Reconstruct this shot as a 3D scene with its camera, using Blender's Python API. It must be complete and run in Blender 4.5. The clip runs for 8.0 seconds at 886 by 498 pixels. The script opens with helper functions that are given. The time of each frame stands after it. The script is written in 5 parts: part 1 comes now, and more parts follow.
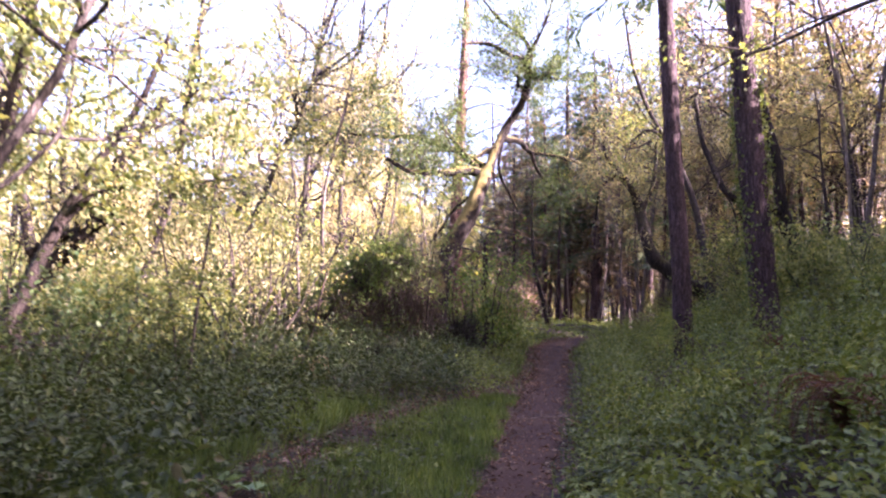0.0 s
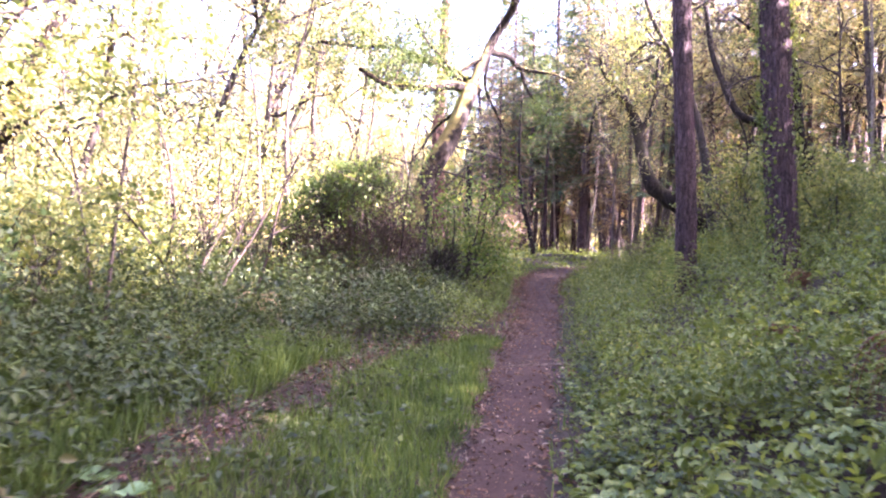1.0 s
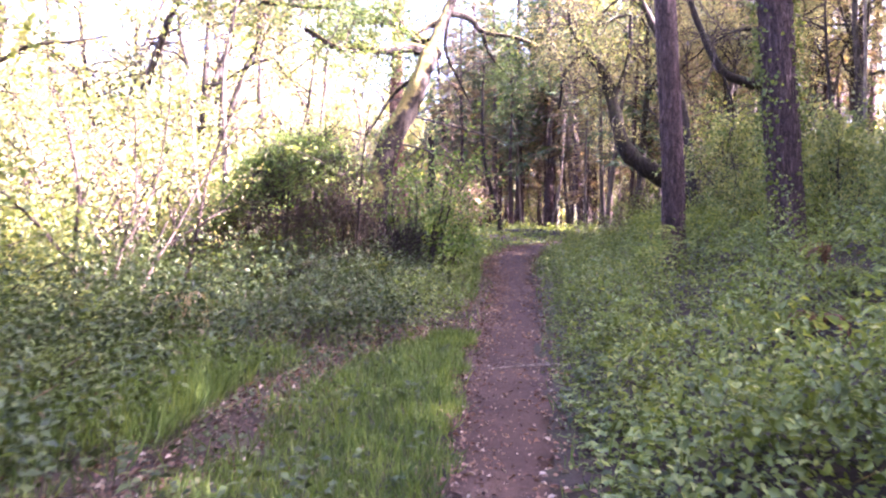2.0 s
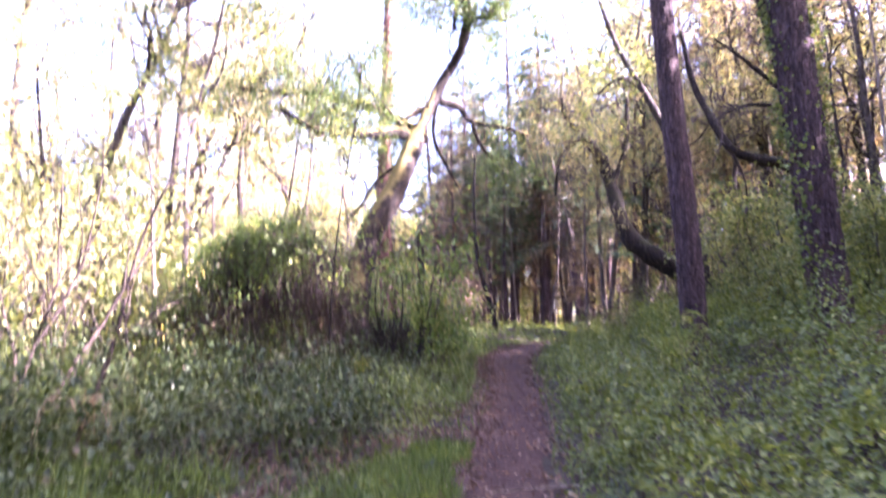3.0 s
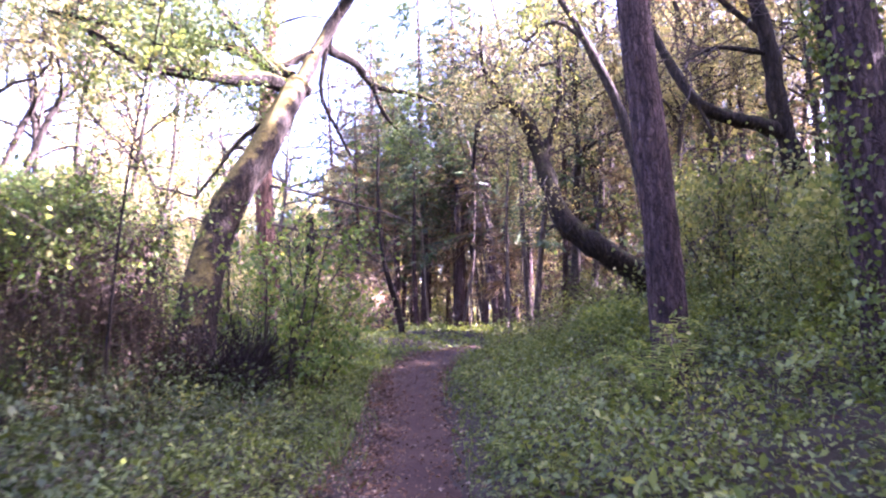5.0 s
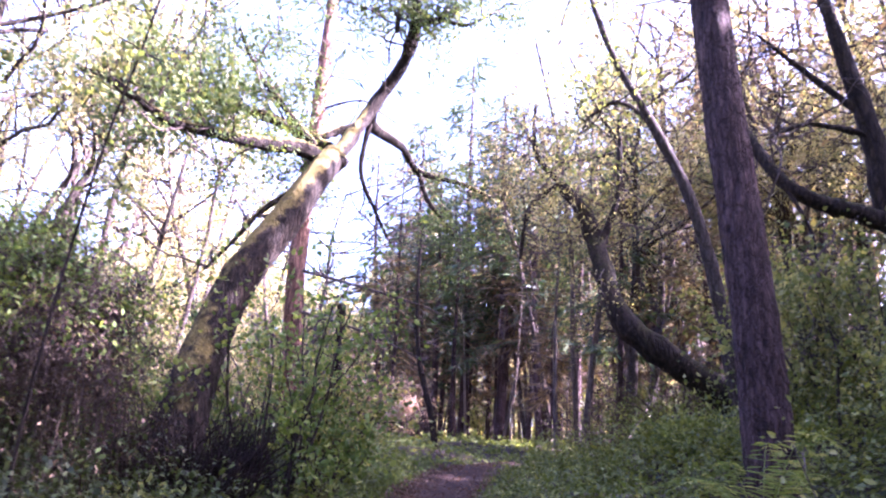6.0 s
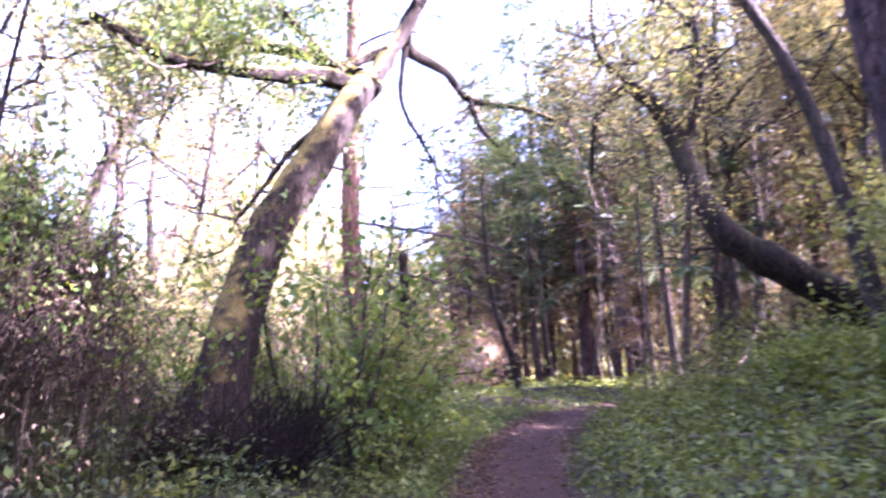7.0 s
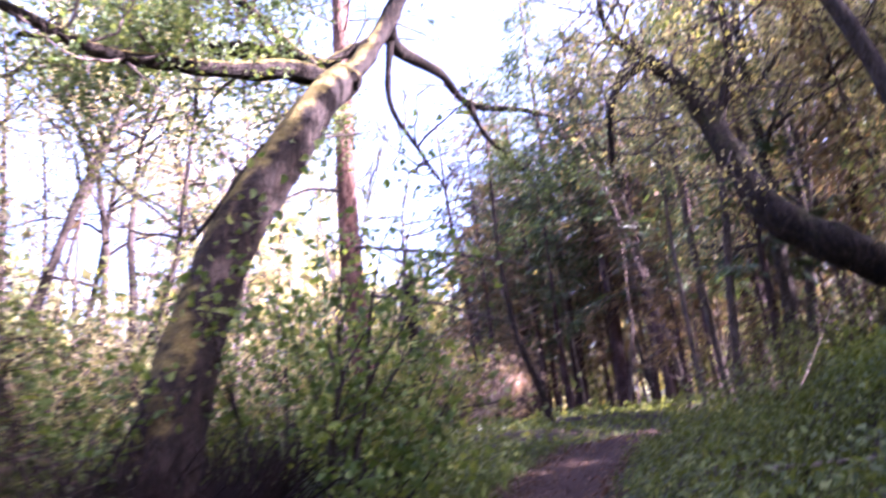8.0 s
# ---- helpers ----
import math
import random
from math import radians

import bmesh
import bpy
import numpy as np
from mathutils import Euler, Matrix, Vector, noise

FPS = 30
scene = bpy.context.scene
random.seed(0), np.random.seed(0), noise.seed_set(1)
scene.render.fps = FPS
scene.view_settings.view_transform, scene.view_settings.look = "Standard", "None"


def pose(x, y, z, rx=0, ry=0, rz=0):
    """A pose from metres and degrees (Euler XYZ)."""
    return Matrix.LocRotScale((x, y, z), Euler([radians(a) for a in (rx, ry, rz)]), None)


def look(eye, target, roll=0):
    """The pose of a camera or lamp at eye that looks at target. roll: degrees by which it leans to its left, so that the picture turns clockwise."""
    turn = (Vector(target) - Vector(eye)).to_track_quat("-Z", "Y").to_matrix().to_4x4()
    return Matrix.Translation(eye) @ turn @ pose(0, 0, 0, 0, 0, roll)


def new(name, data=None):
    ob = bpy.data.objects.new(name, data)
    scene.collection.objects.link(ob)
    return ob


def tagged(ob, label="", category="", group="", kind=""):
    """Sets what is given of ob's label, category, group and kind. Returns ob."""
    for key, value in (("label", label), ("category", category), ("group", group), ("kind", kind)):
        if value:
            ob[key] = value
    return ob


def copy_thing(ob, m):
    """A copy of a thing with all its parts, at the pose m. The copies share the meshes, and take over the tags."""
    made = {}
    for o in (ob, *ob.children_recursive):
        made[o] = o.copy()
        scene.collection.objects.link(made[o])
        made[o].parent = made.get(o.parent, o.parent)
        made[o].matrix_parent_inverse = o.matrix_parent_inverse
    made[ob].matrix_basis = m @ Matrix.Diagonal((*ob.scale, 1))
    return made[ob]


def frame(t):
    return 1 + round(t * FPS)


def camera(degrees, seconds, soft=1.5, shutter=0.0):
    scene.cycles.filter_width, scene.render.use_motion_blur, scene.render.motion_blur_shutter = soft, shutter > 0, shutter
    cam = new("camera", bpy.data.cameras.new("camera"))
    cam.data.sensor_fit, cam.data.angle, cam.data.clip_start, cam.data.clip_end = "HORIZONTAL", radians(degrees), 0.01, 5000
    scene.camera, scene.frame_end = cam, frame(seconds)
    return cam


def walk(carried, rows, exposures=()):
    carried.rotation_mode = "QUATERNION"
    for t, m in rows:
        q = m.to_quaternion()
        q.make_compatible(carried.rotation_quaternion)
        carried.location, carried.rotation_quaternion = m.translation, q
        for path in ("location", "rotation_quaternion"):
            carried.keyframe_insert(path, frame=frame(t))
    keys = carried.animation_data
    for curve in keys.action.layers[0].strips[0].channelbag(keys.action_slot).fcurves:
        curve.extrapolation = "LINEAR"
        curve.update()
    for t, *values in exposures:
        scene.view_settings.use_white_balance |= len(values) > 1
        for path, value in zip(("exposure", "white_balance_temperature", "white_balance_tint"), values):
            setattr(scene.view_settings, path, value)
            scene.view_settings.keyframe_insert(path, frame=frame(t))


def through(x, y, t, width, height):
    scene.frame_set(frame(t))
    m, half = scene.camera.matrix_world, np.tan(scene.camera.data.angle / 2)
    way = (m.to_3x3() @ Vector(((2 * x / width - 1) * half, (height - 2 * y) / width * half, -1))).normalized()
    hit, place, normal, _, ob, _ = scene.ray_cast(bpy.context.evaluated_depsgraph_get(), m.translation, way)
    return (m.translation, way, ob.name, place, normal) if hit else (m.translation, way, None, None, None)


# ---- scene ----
cam = camera(64.0, 8.0, soft=2.2, shutter=0.42)
PATH = [
    (0, (0.000, 0.000, 1.490), (-0.192, 1.974, 1.745), 1.6),
    (0.2, (-0.072, 0.338, 1.525), (-0.241, 2.321, 1.721), 2.6),
    (0.5, (-0.119, 0.818, 1.586), (-0.289, 2.810, 1.580), 5.0),
    (0.7, (-0.101, 1.161, 1.622), (-0.240, 3.156, 1.591), 4.1),
    (1, (-0.040, 1.674, 1.581), (-0.182, 3.668, 1.636), 2.0),
    (1.2, (-0.025, 2.004, 1.622), (-0.191, 3.996, 1.595), 3.3),
    (2.3, (-0.178, 3.664, 1.690), (-0.177, 5.664, 1.698), -0.3),
    (2.5, (-0.169, 4.008, 1.679), (-0.147, 6.006, 1.765), 1.3),
    (2.7, (-0.150, 4.351, 1.603), (-0.161, 6.344, 1.767), 2.9),
    (3, (-0.066, 4.748, 1.519), (-0.084, 6.728, 1.804), -0.6),
    (3.2, (0.017, 5.079, 1.504), (-0.023, 7.030, 1.946), -2.8),
    (3.5, (0.105, 5.627, 1.518), (0.097, 7.575, 1.975), -3.7),
    (3.7, (0.129, 6.064, 1.582), (0.181, 7.999, 2.084), -1.7),
    (4, (0.163, 6.707, 1.635), (0.246, 8.689, 1.884), 0.1),
    (4.2, (0.208, 7.047, 1.602), (0.294, 9.027, 1.865), -0.7),
    (5.3, (0.466, 8.833, 1.862), (0.712, 10.797, 2.144), -1.3),
    (5.5, (0.526, 9.173, 1.837), (0.715, 11.131, 2.199), -1.0),
    (5.8, (0.600, 9.574, 1.747), (0.726, 11.495, 2.290), -0.4),
    (6, (0.642, 9.819, 1.739), (0.727, 11.733, 2.316), 2.6),
    (6.2, (0.690, 10.168, 1.767), (0.762, 12.115, 2.217), 2.1),
    (6.5, (0.790, 10.656, 1.862), (0.858, 12.624, 2.211), -0.7),
    (6.8, (0.789, 10.978, 1.889), (0.798, 12.961, 2.152), -2.1),
    (7, (0.830, 11.270, 1.805), (0.714, 13.217, 2.251), -2.5),
    (7.2, (0.846, 11.548, 1.781), (0.644, 13.498, 2.178), -1.8),
    (7.5, (0.893, 11.965, 1.801), (0.636, 13.884, 2.305), -5.0),
    (7.7, (0.898, 12.324, 1.790), (0.609, 14.247, 2.257), -7.7),
    (8, (0.964, 12.819, 1.832), (0.798, 14.735, 2.379), -6.2),
]
STOPS = [(0.0, 3.8, 5650, 50), (0.5, 4.5, 5600, 50), (1.0, 5.0, 5550, 49), (2.5, 5.15, 5400, 50), (3.0, 4.7, 5300, 52), (3.5, 4.0, 5250, 53), (4.0, 3.98, 5450, 51), (4.2, 4.1, 5400, 52),
         (5.5, 4.95, 5150, 58), (6.0, 4.33, 5100, 57), (6.5, 4.25, 5200, 56), (7.0, 4.76, 5200, 56), (7.5, 4.33, 5200, 56), (8.0, 4.1, 5250, 56)]
walk(cam, [(t, look(eye, target, roll)) for t, eye, target, roll in PATH], STOPS)

# ---- daylight ----
SUN_FROM = Vector((0.85, -0.12, 0.49)).normalized()
world = bpy.data.worlds.new("sky")
scene.world = world
world.use_nodes = True
wn = world.node_tree
sky = wn.nodes.new("ShaderNodeTexSky")
sky.sky_type = "NISHITA"
sky.sun_disc = False
sky.sun_elevation = math.asin(SUN_FROM.z)
sky.sun_rotation = math.atan2(SUN_FROM.x, SUN_FROM.y)
sky.air_density, sky.dust_density, sky.ozone_density = 1.0, 6.0, 1.0
back = wn.nodes["Background"]
back.inputs[1].default_value = 0.09
wn.links.new(sky.outputs[0], back.inputs[0])
sun_data = bpy.data.lights.new("sun", "SUN")
sun_data.energy, sun_data.angle, sun_data.color = 5.0, radians(0.6), (1.0, 0.9, 0.74)
sun = new("sun", sun_data)
sun.matrix_world = look(SUN_FROM * 60, (0, 0, 0))

# ---- materials ----
def node_material(name):
    m = bpy.data.materials.new(name)
    m.use_nodes = True
    return m, m.node_tree.nodes, m.node_tree.links, m.node_tree.nodes["Principled BSDF"]


def ramp(nodes, stops):
    r = nodes.new("ShaderNodeValToRGB")
    while len(r.color_ramp.elements) < len(stops):
        r.color_ramp.elements.new(0.5)
    for e, (p, c) in zip(r.color_ramp.elements, stops):
        e.position, e.color = p, (*c, 1)
    return r


def noise_tex(nodes, links, scale, detail=6, rough=0.6, stretch=(1, 1, 1), where="Object"):
    co = nodes.new("ShaderNodeTexCoord")
    mp = nodes.new("ShaderNodeMapping")
    mp.inputs["Scale"].default_value = stretch
    tx = nodes.new("ShaderNodeTexNoise")
    tx.inputs["Scale"].default_value = scale
    tx.inputs["Detail"].default_value = detail
    tx.inputs["Roughness"].default_value = rough
    links.new(co.outputs[where], mp.inputs[0])
    links.new(mp.outputs[0], tx.inputs["Vector"])
    return tx


def mixed(nodes, links, kind, fac, a, b):
    mx = nodes.new("ShaderNodeMix")
    mx.data_type, mx.blend_type = "RGBA", kind
    for sock, v in ((mx.inputs[0], fac), (mx.inputs[6], a), (mx.inputs[7], b)):
        if hasattr(v, "links"):
            links.new(v, sock)
        elif isinstance(v, tuple):
            sock.default_value = (*v, 1)
        else:
            sock.default_value = v
    return mx.outputs[2]


def bump(nodes, links, bsdf, height, strength, distance):
    bp = nodes.new("ShaderNodeBump")
    bp.inputs["Strength"].default_value, bp.inputs["Distance"].default_value = strength, distance
    links.new(height, bp.inputs["Height"])
    links.new(bp.outputs[0], bsdf.inputs["Normal"])


def leaf_material(name, stops, through=0.35, rough=0.5, blotch=0.8):
    """Leaves: each island of the mesh takes its own shade; light passes through the blade."""
    m, n, l, b = node_material(name)
    geo = n.new("ShaderNodeNewGeometry")
    r = ramp(n, stops)
    l.new(geo.outputs["Random Per Island"], r.inputs[0])
    patch = noise_tex(n, l, 2.0, 4)
    col = mixed(n, l, "MULTIPLY", blotch, r.outputs[0], ramp_of(n, l, patch, [(0.32, (0.45, 0.52, 0.5)), (0.5, (0.95, 0.95, 0.95)), (0.68, (1.45, 1.32, 1.0))]))
    l.new(col, b.inputs["Base Color"])
    b.inputs["Roughness"].default_value = rough
    b.inputs["Specular IOR Level"].default_value = 0.26
    tr = n.new("ShaderNodeBsdfTranslucent")
    warm = mixed(n, l, "MULTIPLY", 1.0, col, (1.7, 1.6, 0.7))
    l.new(warm, tr.inputs[0])
    mx = n.new("ShaderNodeMixShader")
    mx.inputs[0].default_value = through
    l.new(b.outputs[0], mx.inputs[1])
    l.new(tr.outputs[0], mx.inputs[2])
    l.new(mx.outputs[0], n["Material Output"].inputs[0])
    return m


def ramp_of(n, l, tex, stops):
    r = ramp(n, stops)
    l.new(tex.outputs["Fac"], r.inputs[0])
    return r.outputs[0]


def bark_material(name, dark, mid, pale, moss=None, moss_amount=0.5, grain=9.0, depth=0.03, up_weight=0.28):
    m, n, l, b = node_material(name)
    ridges = noise_tex(n, l, grain, 8, 0.7, (1, 1, 0.14))
    col = ramp_of(n, l, ridges, [(0.32, dark), (0.5, mid), (0.68, pale)])
    co, mp, plate = n.new("ShaderNodeTexCoord"), n.new("ShaderNodeMapping"), n.new("ShaderNodeTexVoronoi")
    mp.inputs["Scale"].default_value = (1, 1, 0.22)
    plate.feature = "DISTANCE_TO_EDGE"
    plate.inputs["Scale"].default_value = grain * 0.8
    warp = noise_tex(n, l, grain * 0.5, 3)
    l.new(mixed(n, l, "ADD", 0.12, co.outputs["Object"], warp.outputs["Color"]), mp.inputs[0])
    l.new(mp.outputs[0], plate.inputs["Vector"])
    crack = ramp(n, [(0.0, (0.3, 0.28, 0.27)), (0.16, (1, 1, 1))])
    l.new(plate.outputs["Distance"], crack.inputs[0])
    col = mixed(n, l, "MULTIPLY", 0.85, col, crack.outputs[0])
    blot = noise_tex(n, l, 1.7, 4)
    col = mixed(n, l, "MULTIPLY", 0.5, col, ramp_of(n, l, blot, [(0.3, (0.6, 0.58, 0.56)), (0.7, (1.25, 1.2, 1.15))]))
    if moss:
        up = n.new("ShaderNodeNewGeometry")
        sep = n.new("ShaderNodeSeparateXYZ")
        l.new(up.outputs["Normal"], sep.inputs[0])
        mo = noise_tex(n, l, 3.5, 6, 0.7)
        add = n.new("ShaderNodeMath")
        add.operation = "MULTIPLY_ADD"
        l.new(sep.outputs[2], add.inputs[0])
        add.inputs[1].default_value = up_weight
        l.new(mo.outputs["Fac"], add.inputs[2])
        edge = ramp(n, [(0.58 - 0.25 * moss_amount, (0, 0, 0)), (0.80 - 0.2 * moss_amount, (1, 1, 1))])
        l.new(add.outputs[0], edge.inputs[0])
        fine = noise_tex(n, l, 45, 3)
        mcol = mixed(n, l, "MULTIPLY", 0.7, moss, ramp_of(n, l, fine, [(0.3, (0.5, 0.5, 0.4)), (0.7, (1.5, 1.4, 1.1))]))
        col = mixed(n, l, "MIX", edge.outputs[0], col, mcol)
    l.new(col, b.inputs["Base Color"])
    b.inputs["Roughness"].default_value = 0.9
    b.inputs["Specular IOR Level"].default_value = 0.2
    high = n.new("ShaderNodeMath")
    high.operation = "MULTIPLY_ADD"
    l.new(crack.outputs[0], high.inputs[0])
    high.inputs[1].default_value = 0.6
    l.new(ridges.outputs["Fac"], high.inputs[2])
    bump(n, l, b, high.outputs[0], 1.0, depth)
    return m


def earth_material(name, stops, scale, rough=0.95, strength=0.6):
    m, n, l, b = node_material(name)
    big = noise_tex(n, l, scale, 9, 0.68)
    fine = noise_tex(n, l, scale * 14, 5, 0.7)
    col = ramp_of(n, l, big, stops)
    col = mixed(n, l, "MULTIPLY", 0.75, col, ramp_of(n, l, fine, [(0.3, (0.45, 0.42, 0.4)), (0.7, (1.5, 1.45, 1.4))]))
    l.new(col, b.inputs["Base Color"])
    b.inputs["Roughness"].default_value = rough
    b.inputs["Specular IOR Level"].default_value = 0.2
    bump(n, l, b, fine.outputs["Fac"], strength, 0.02)
    return m


SOIL = earth_material("woodland_soil", [(0.3, (0.016, 0.011, 0.008)), (0.5, (0.030, 0.020, 0.014)), (0.7, (0.032, 0.034, 0.014))], 1.6)
DIRT = earth_material("path_dirt", [(0.3, (0.019, 0.009, 0.007)), (0.5, (0.034, 0.018, 0.012)), (0.7, (0.053, 0.031, 0.021))], 1.6)
LITTER = leaf_material("dry_leaves", [(0, (0.065, 0.033, 0.021)), (0.5, (0.116, 0.063, 0.043)), (0.85, (0.196, 0.126, 0.086)), (1, (0.326, 0.266, 0.214))], 0.1, 0.8)
IVY = leaf_material("ground_leaves", [(0, (0.060, 0.080, 0.019)), (0.4, (0.095, 0.122, 0.029)), (0.75, (0.132, 0.162, 0.040)), (0.93, (0.162, 0.190, 0.050)), (1, (0.206, 0.217, 0.064))], 0.35, 0.5, 0.5)
# ground-leaf green darkened in colour for the shade left of the path
SHADED_BRAMBLE = leaf_material("shaded_bramble_leaves", [(0, (0.019, 0.029, 0.009)), (0.4, (0.038, 0.056, 0.017)), (0.75, (0.060, 0.081, 0.023)), (0.95, (0.088, 0.112, 0.035)), (1, (0.088, 0.066, 0.034))], 0.32, 0.5, 0.5)
GRASS = leaf_material("grass_blades", [(0, (0.040, 0.070, 0.017)), (0.5, (0.084, 0.124, 0.029)), (1, (0.148, 0.189, 0.051))], 0.35, 0.5)
SPRING = leaf_material("spring_leaves", [(0, (0.085, 0.115, 0.038)), (0.5, (0.159, 0.185, 0.065)), (1, (0.307, 0.300, 0.123))], 0.45, 0.5)
OAKLEAF = leaf_material("oak_leaves", [(0, (0.05, 0.085, 0.03)), (0.5, (0.09, 0.13, 0.045)), (1, (0.16, 0.19, 0.07))], 0.4, 0.5)
AUTUMN = leaf_material("pale_leaves", [(0, (0.24, 0.22, 0.11)), (0.5, (0.37, 0.34, 0.18)), (1, (0.5, 0.43, 0.28))], 0.45, 0.6)
GOLDLEAF = leaf_material("golden_leaves", [(0, (0.126, 0.127, 0.063)), (0.5, (0.211, 0.201, 0.109)), (1, (0.348, 0.323, 0.194))], 0.5, 0.5)
ELDER = leaf_material("elder_leaves", [(0, (0.06, 0.105, 0.026)), (0.5, (0.105, 0.16, 0.04)), (1, (0.18, 0.225, 0.06))], 0.45, 0.5)
NEEDLE = leaf_material("fir_needles", [(0, (0.028, 0.05, 0.026)), (0.5, (0.05, 0.08, 0.035)), (1, (0.085, 0.12, 0.05))], 0.2, 0.55)
BROWN_NEEDLE = leaf_material("brown_needles", [(0, (0.10, 0.065, 0.04)), (0.5, (0.16, 0.11, 0.065)), (1, (0.22, 0.17, 0.09))], 0.2, 0.7)
BROADLEAF = leaf_material("berry_leaves", [(0, (0.098, 0.131, 0.039)), (0.5, (0.150, 0.188, 0.057)), (1, (0.227, 0.250, 0.086))], 0.35, 0.5, 0.4)
DOCK = leaf_material("dock_leaves", [(0, (0.10, 0.17, 0.07)), (0.5, (0.16, 0.24, 0.10)), (1, (0.22, 0.30, 0.14))], 0.3, 0.45)
BANKLEAF = leaf_material("bank_leaves", [(0, (0.095, 0.13, 0.032)), (0.5, (0.16, 0.20, 0.05)), (1, (0.25, 0.28, 0.085))], 0.45, 0.5)
FERN = leaf_material("fern_fronds", [(0, (0.10, 0.15, 0.035)), (0.5, (0.17, 0.22, 0.06)), (1, (0.28, 0.28, 0.10))], 0.4, 0.5)
DEADFROND = leaf_material("dead_fronds", [(0, (0.24, 0.14, 0.09)), (0.5, (0.36, 0.24, 0.17)), (1, (0.45, 0.36, 0.30))], 0.2, 0.8)
RUSTFROND = leaf_material("rusty_fronds", [(0, (0.062, 0.028, 0.019)), (0.5, (0.125, 0.057, 0.037)), (1, (0.237, 0.121, 0.077))], 0.2, 0.8)
FIR_BARK = bark_material("fir_bark", (0.022, 0.014, 0.014), (0.062, 0.038, 0.037), (0.14, 0.092, 0.087), None, 0, 22, 0.035)
PINE_BARK = bark_material("pine_bark", (0.06, 0.034, 0.026), (0.17, 0.092, 0.066), (0.34, 0.205, 0.155), None, 0, 14, 0.03)
# Moss on upward faces; its pale tone also paints the sunlit upper trunk.
OAK_BARK = bark_material("mossy_bark_sunlit_top", (0.009, 0.006, 0.005), (0.024, 0.017, 0.0125), (0.066, 0.048, 0.035), (0.15, 0.122, 0.042), -0.75, 20, 0.025, 0.9)
GREY_BARK = bark_material("grey_bark", (0.022, 0.017, 0.014), (0.058, 0.045, 0.037), (0.115, 0.092, 0.076), None, 0, 20, 0.006)
LOG_BARK = bark_material("dark_mossy_bark", (0.011, 0.007, 0.006), (0.026, 0.018, 0.013), (0.056, 0.041, 0.031), (0.034, 0.035, 0.012), 0.0, 18, 0.015)
THIN_BARK = bark_material("thin_bark", (0.05, 0.038, 0.032), (0.11, 0.085, 0.07), (0.2, 0.165, 0.14), None, 0, 22, 0.006)
PALE_BARK = bark_material("pale_bark", (0.14, 0.11, 0.085), (0.26, 0.21, 0.165), (0.42, 0.36, 0.29), None, 0, 18, 0.006)
TWIGS = bark_material("brown_twigs", (0.06, 0.043, 0.036), (0.115, 0.083, 0.066), (0.19, 0.145, 0.115), None, 0, 30, 0.003)
DEADTWIG = leaf_material("dead_twigs", [(0, (0.08, 0.056, 0.046)), (0.5, (0.155, 0.112, 0.085)), (1, (0.26, 0.20, 0.13))], 0.25, 0.85)
WITHERED = leaf_material("withered_leaves", [(0, (0.045, 0.032, 0.024)), (0.5, (0.10, 0.07, 0.05)), (1, (0.18, 0.13, 0.085))], 0.15, 0.85)
SHOOT = bark_material("dark_shoots", (0.010, 0.006, 0.006), (0.020, 0.012, 0.011), (0.045, 0.029, 0.026), None, 0, 30, 0.003)
VINE = bark_material("dry_vine", (0.022, 0.015, 0.012), (0.048, 0.034, 0.026), (0.10, 0.075, 0.058), None, 0, 30, 0.003)
CANE = bark_material("dead_cane", (0.035, 0.024, 0.018), (0.075, 0.052, 0.04), (0.13, 0.1, 0.08), None, 0, 30, 0.003)


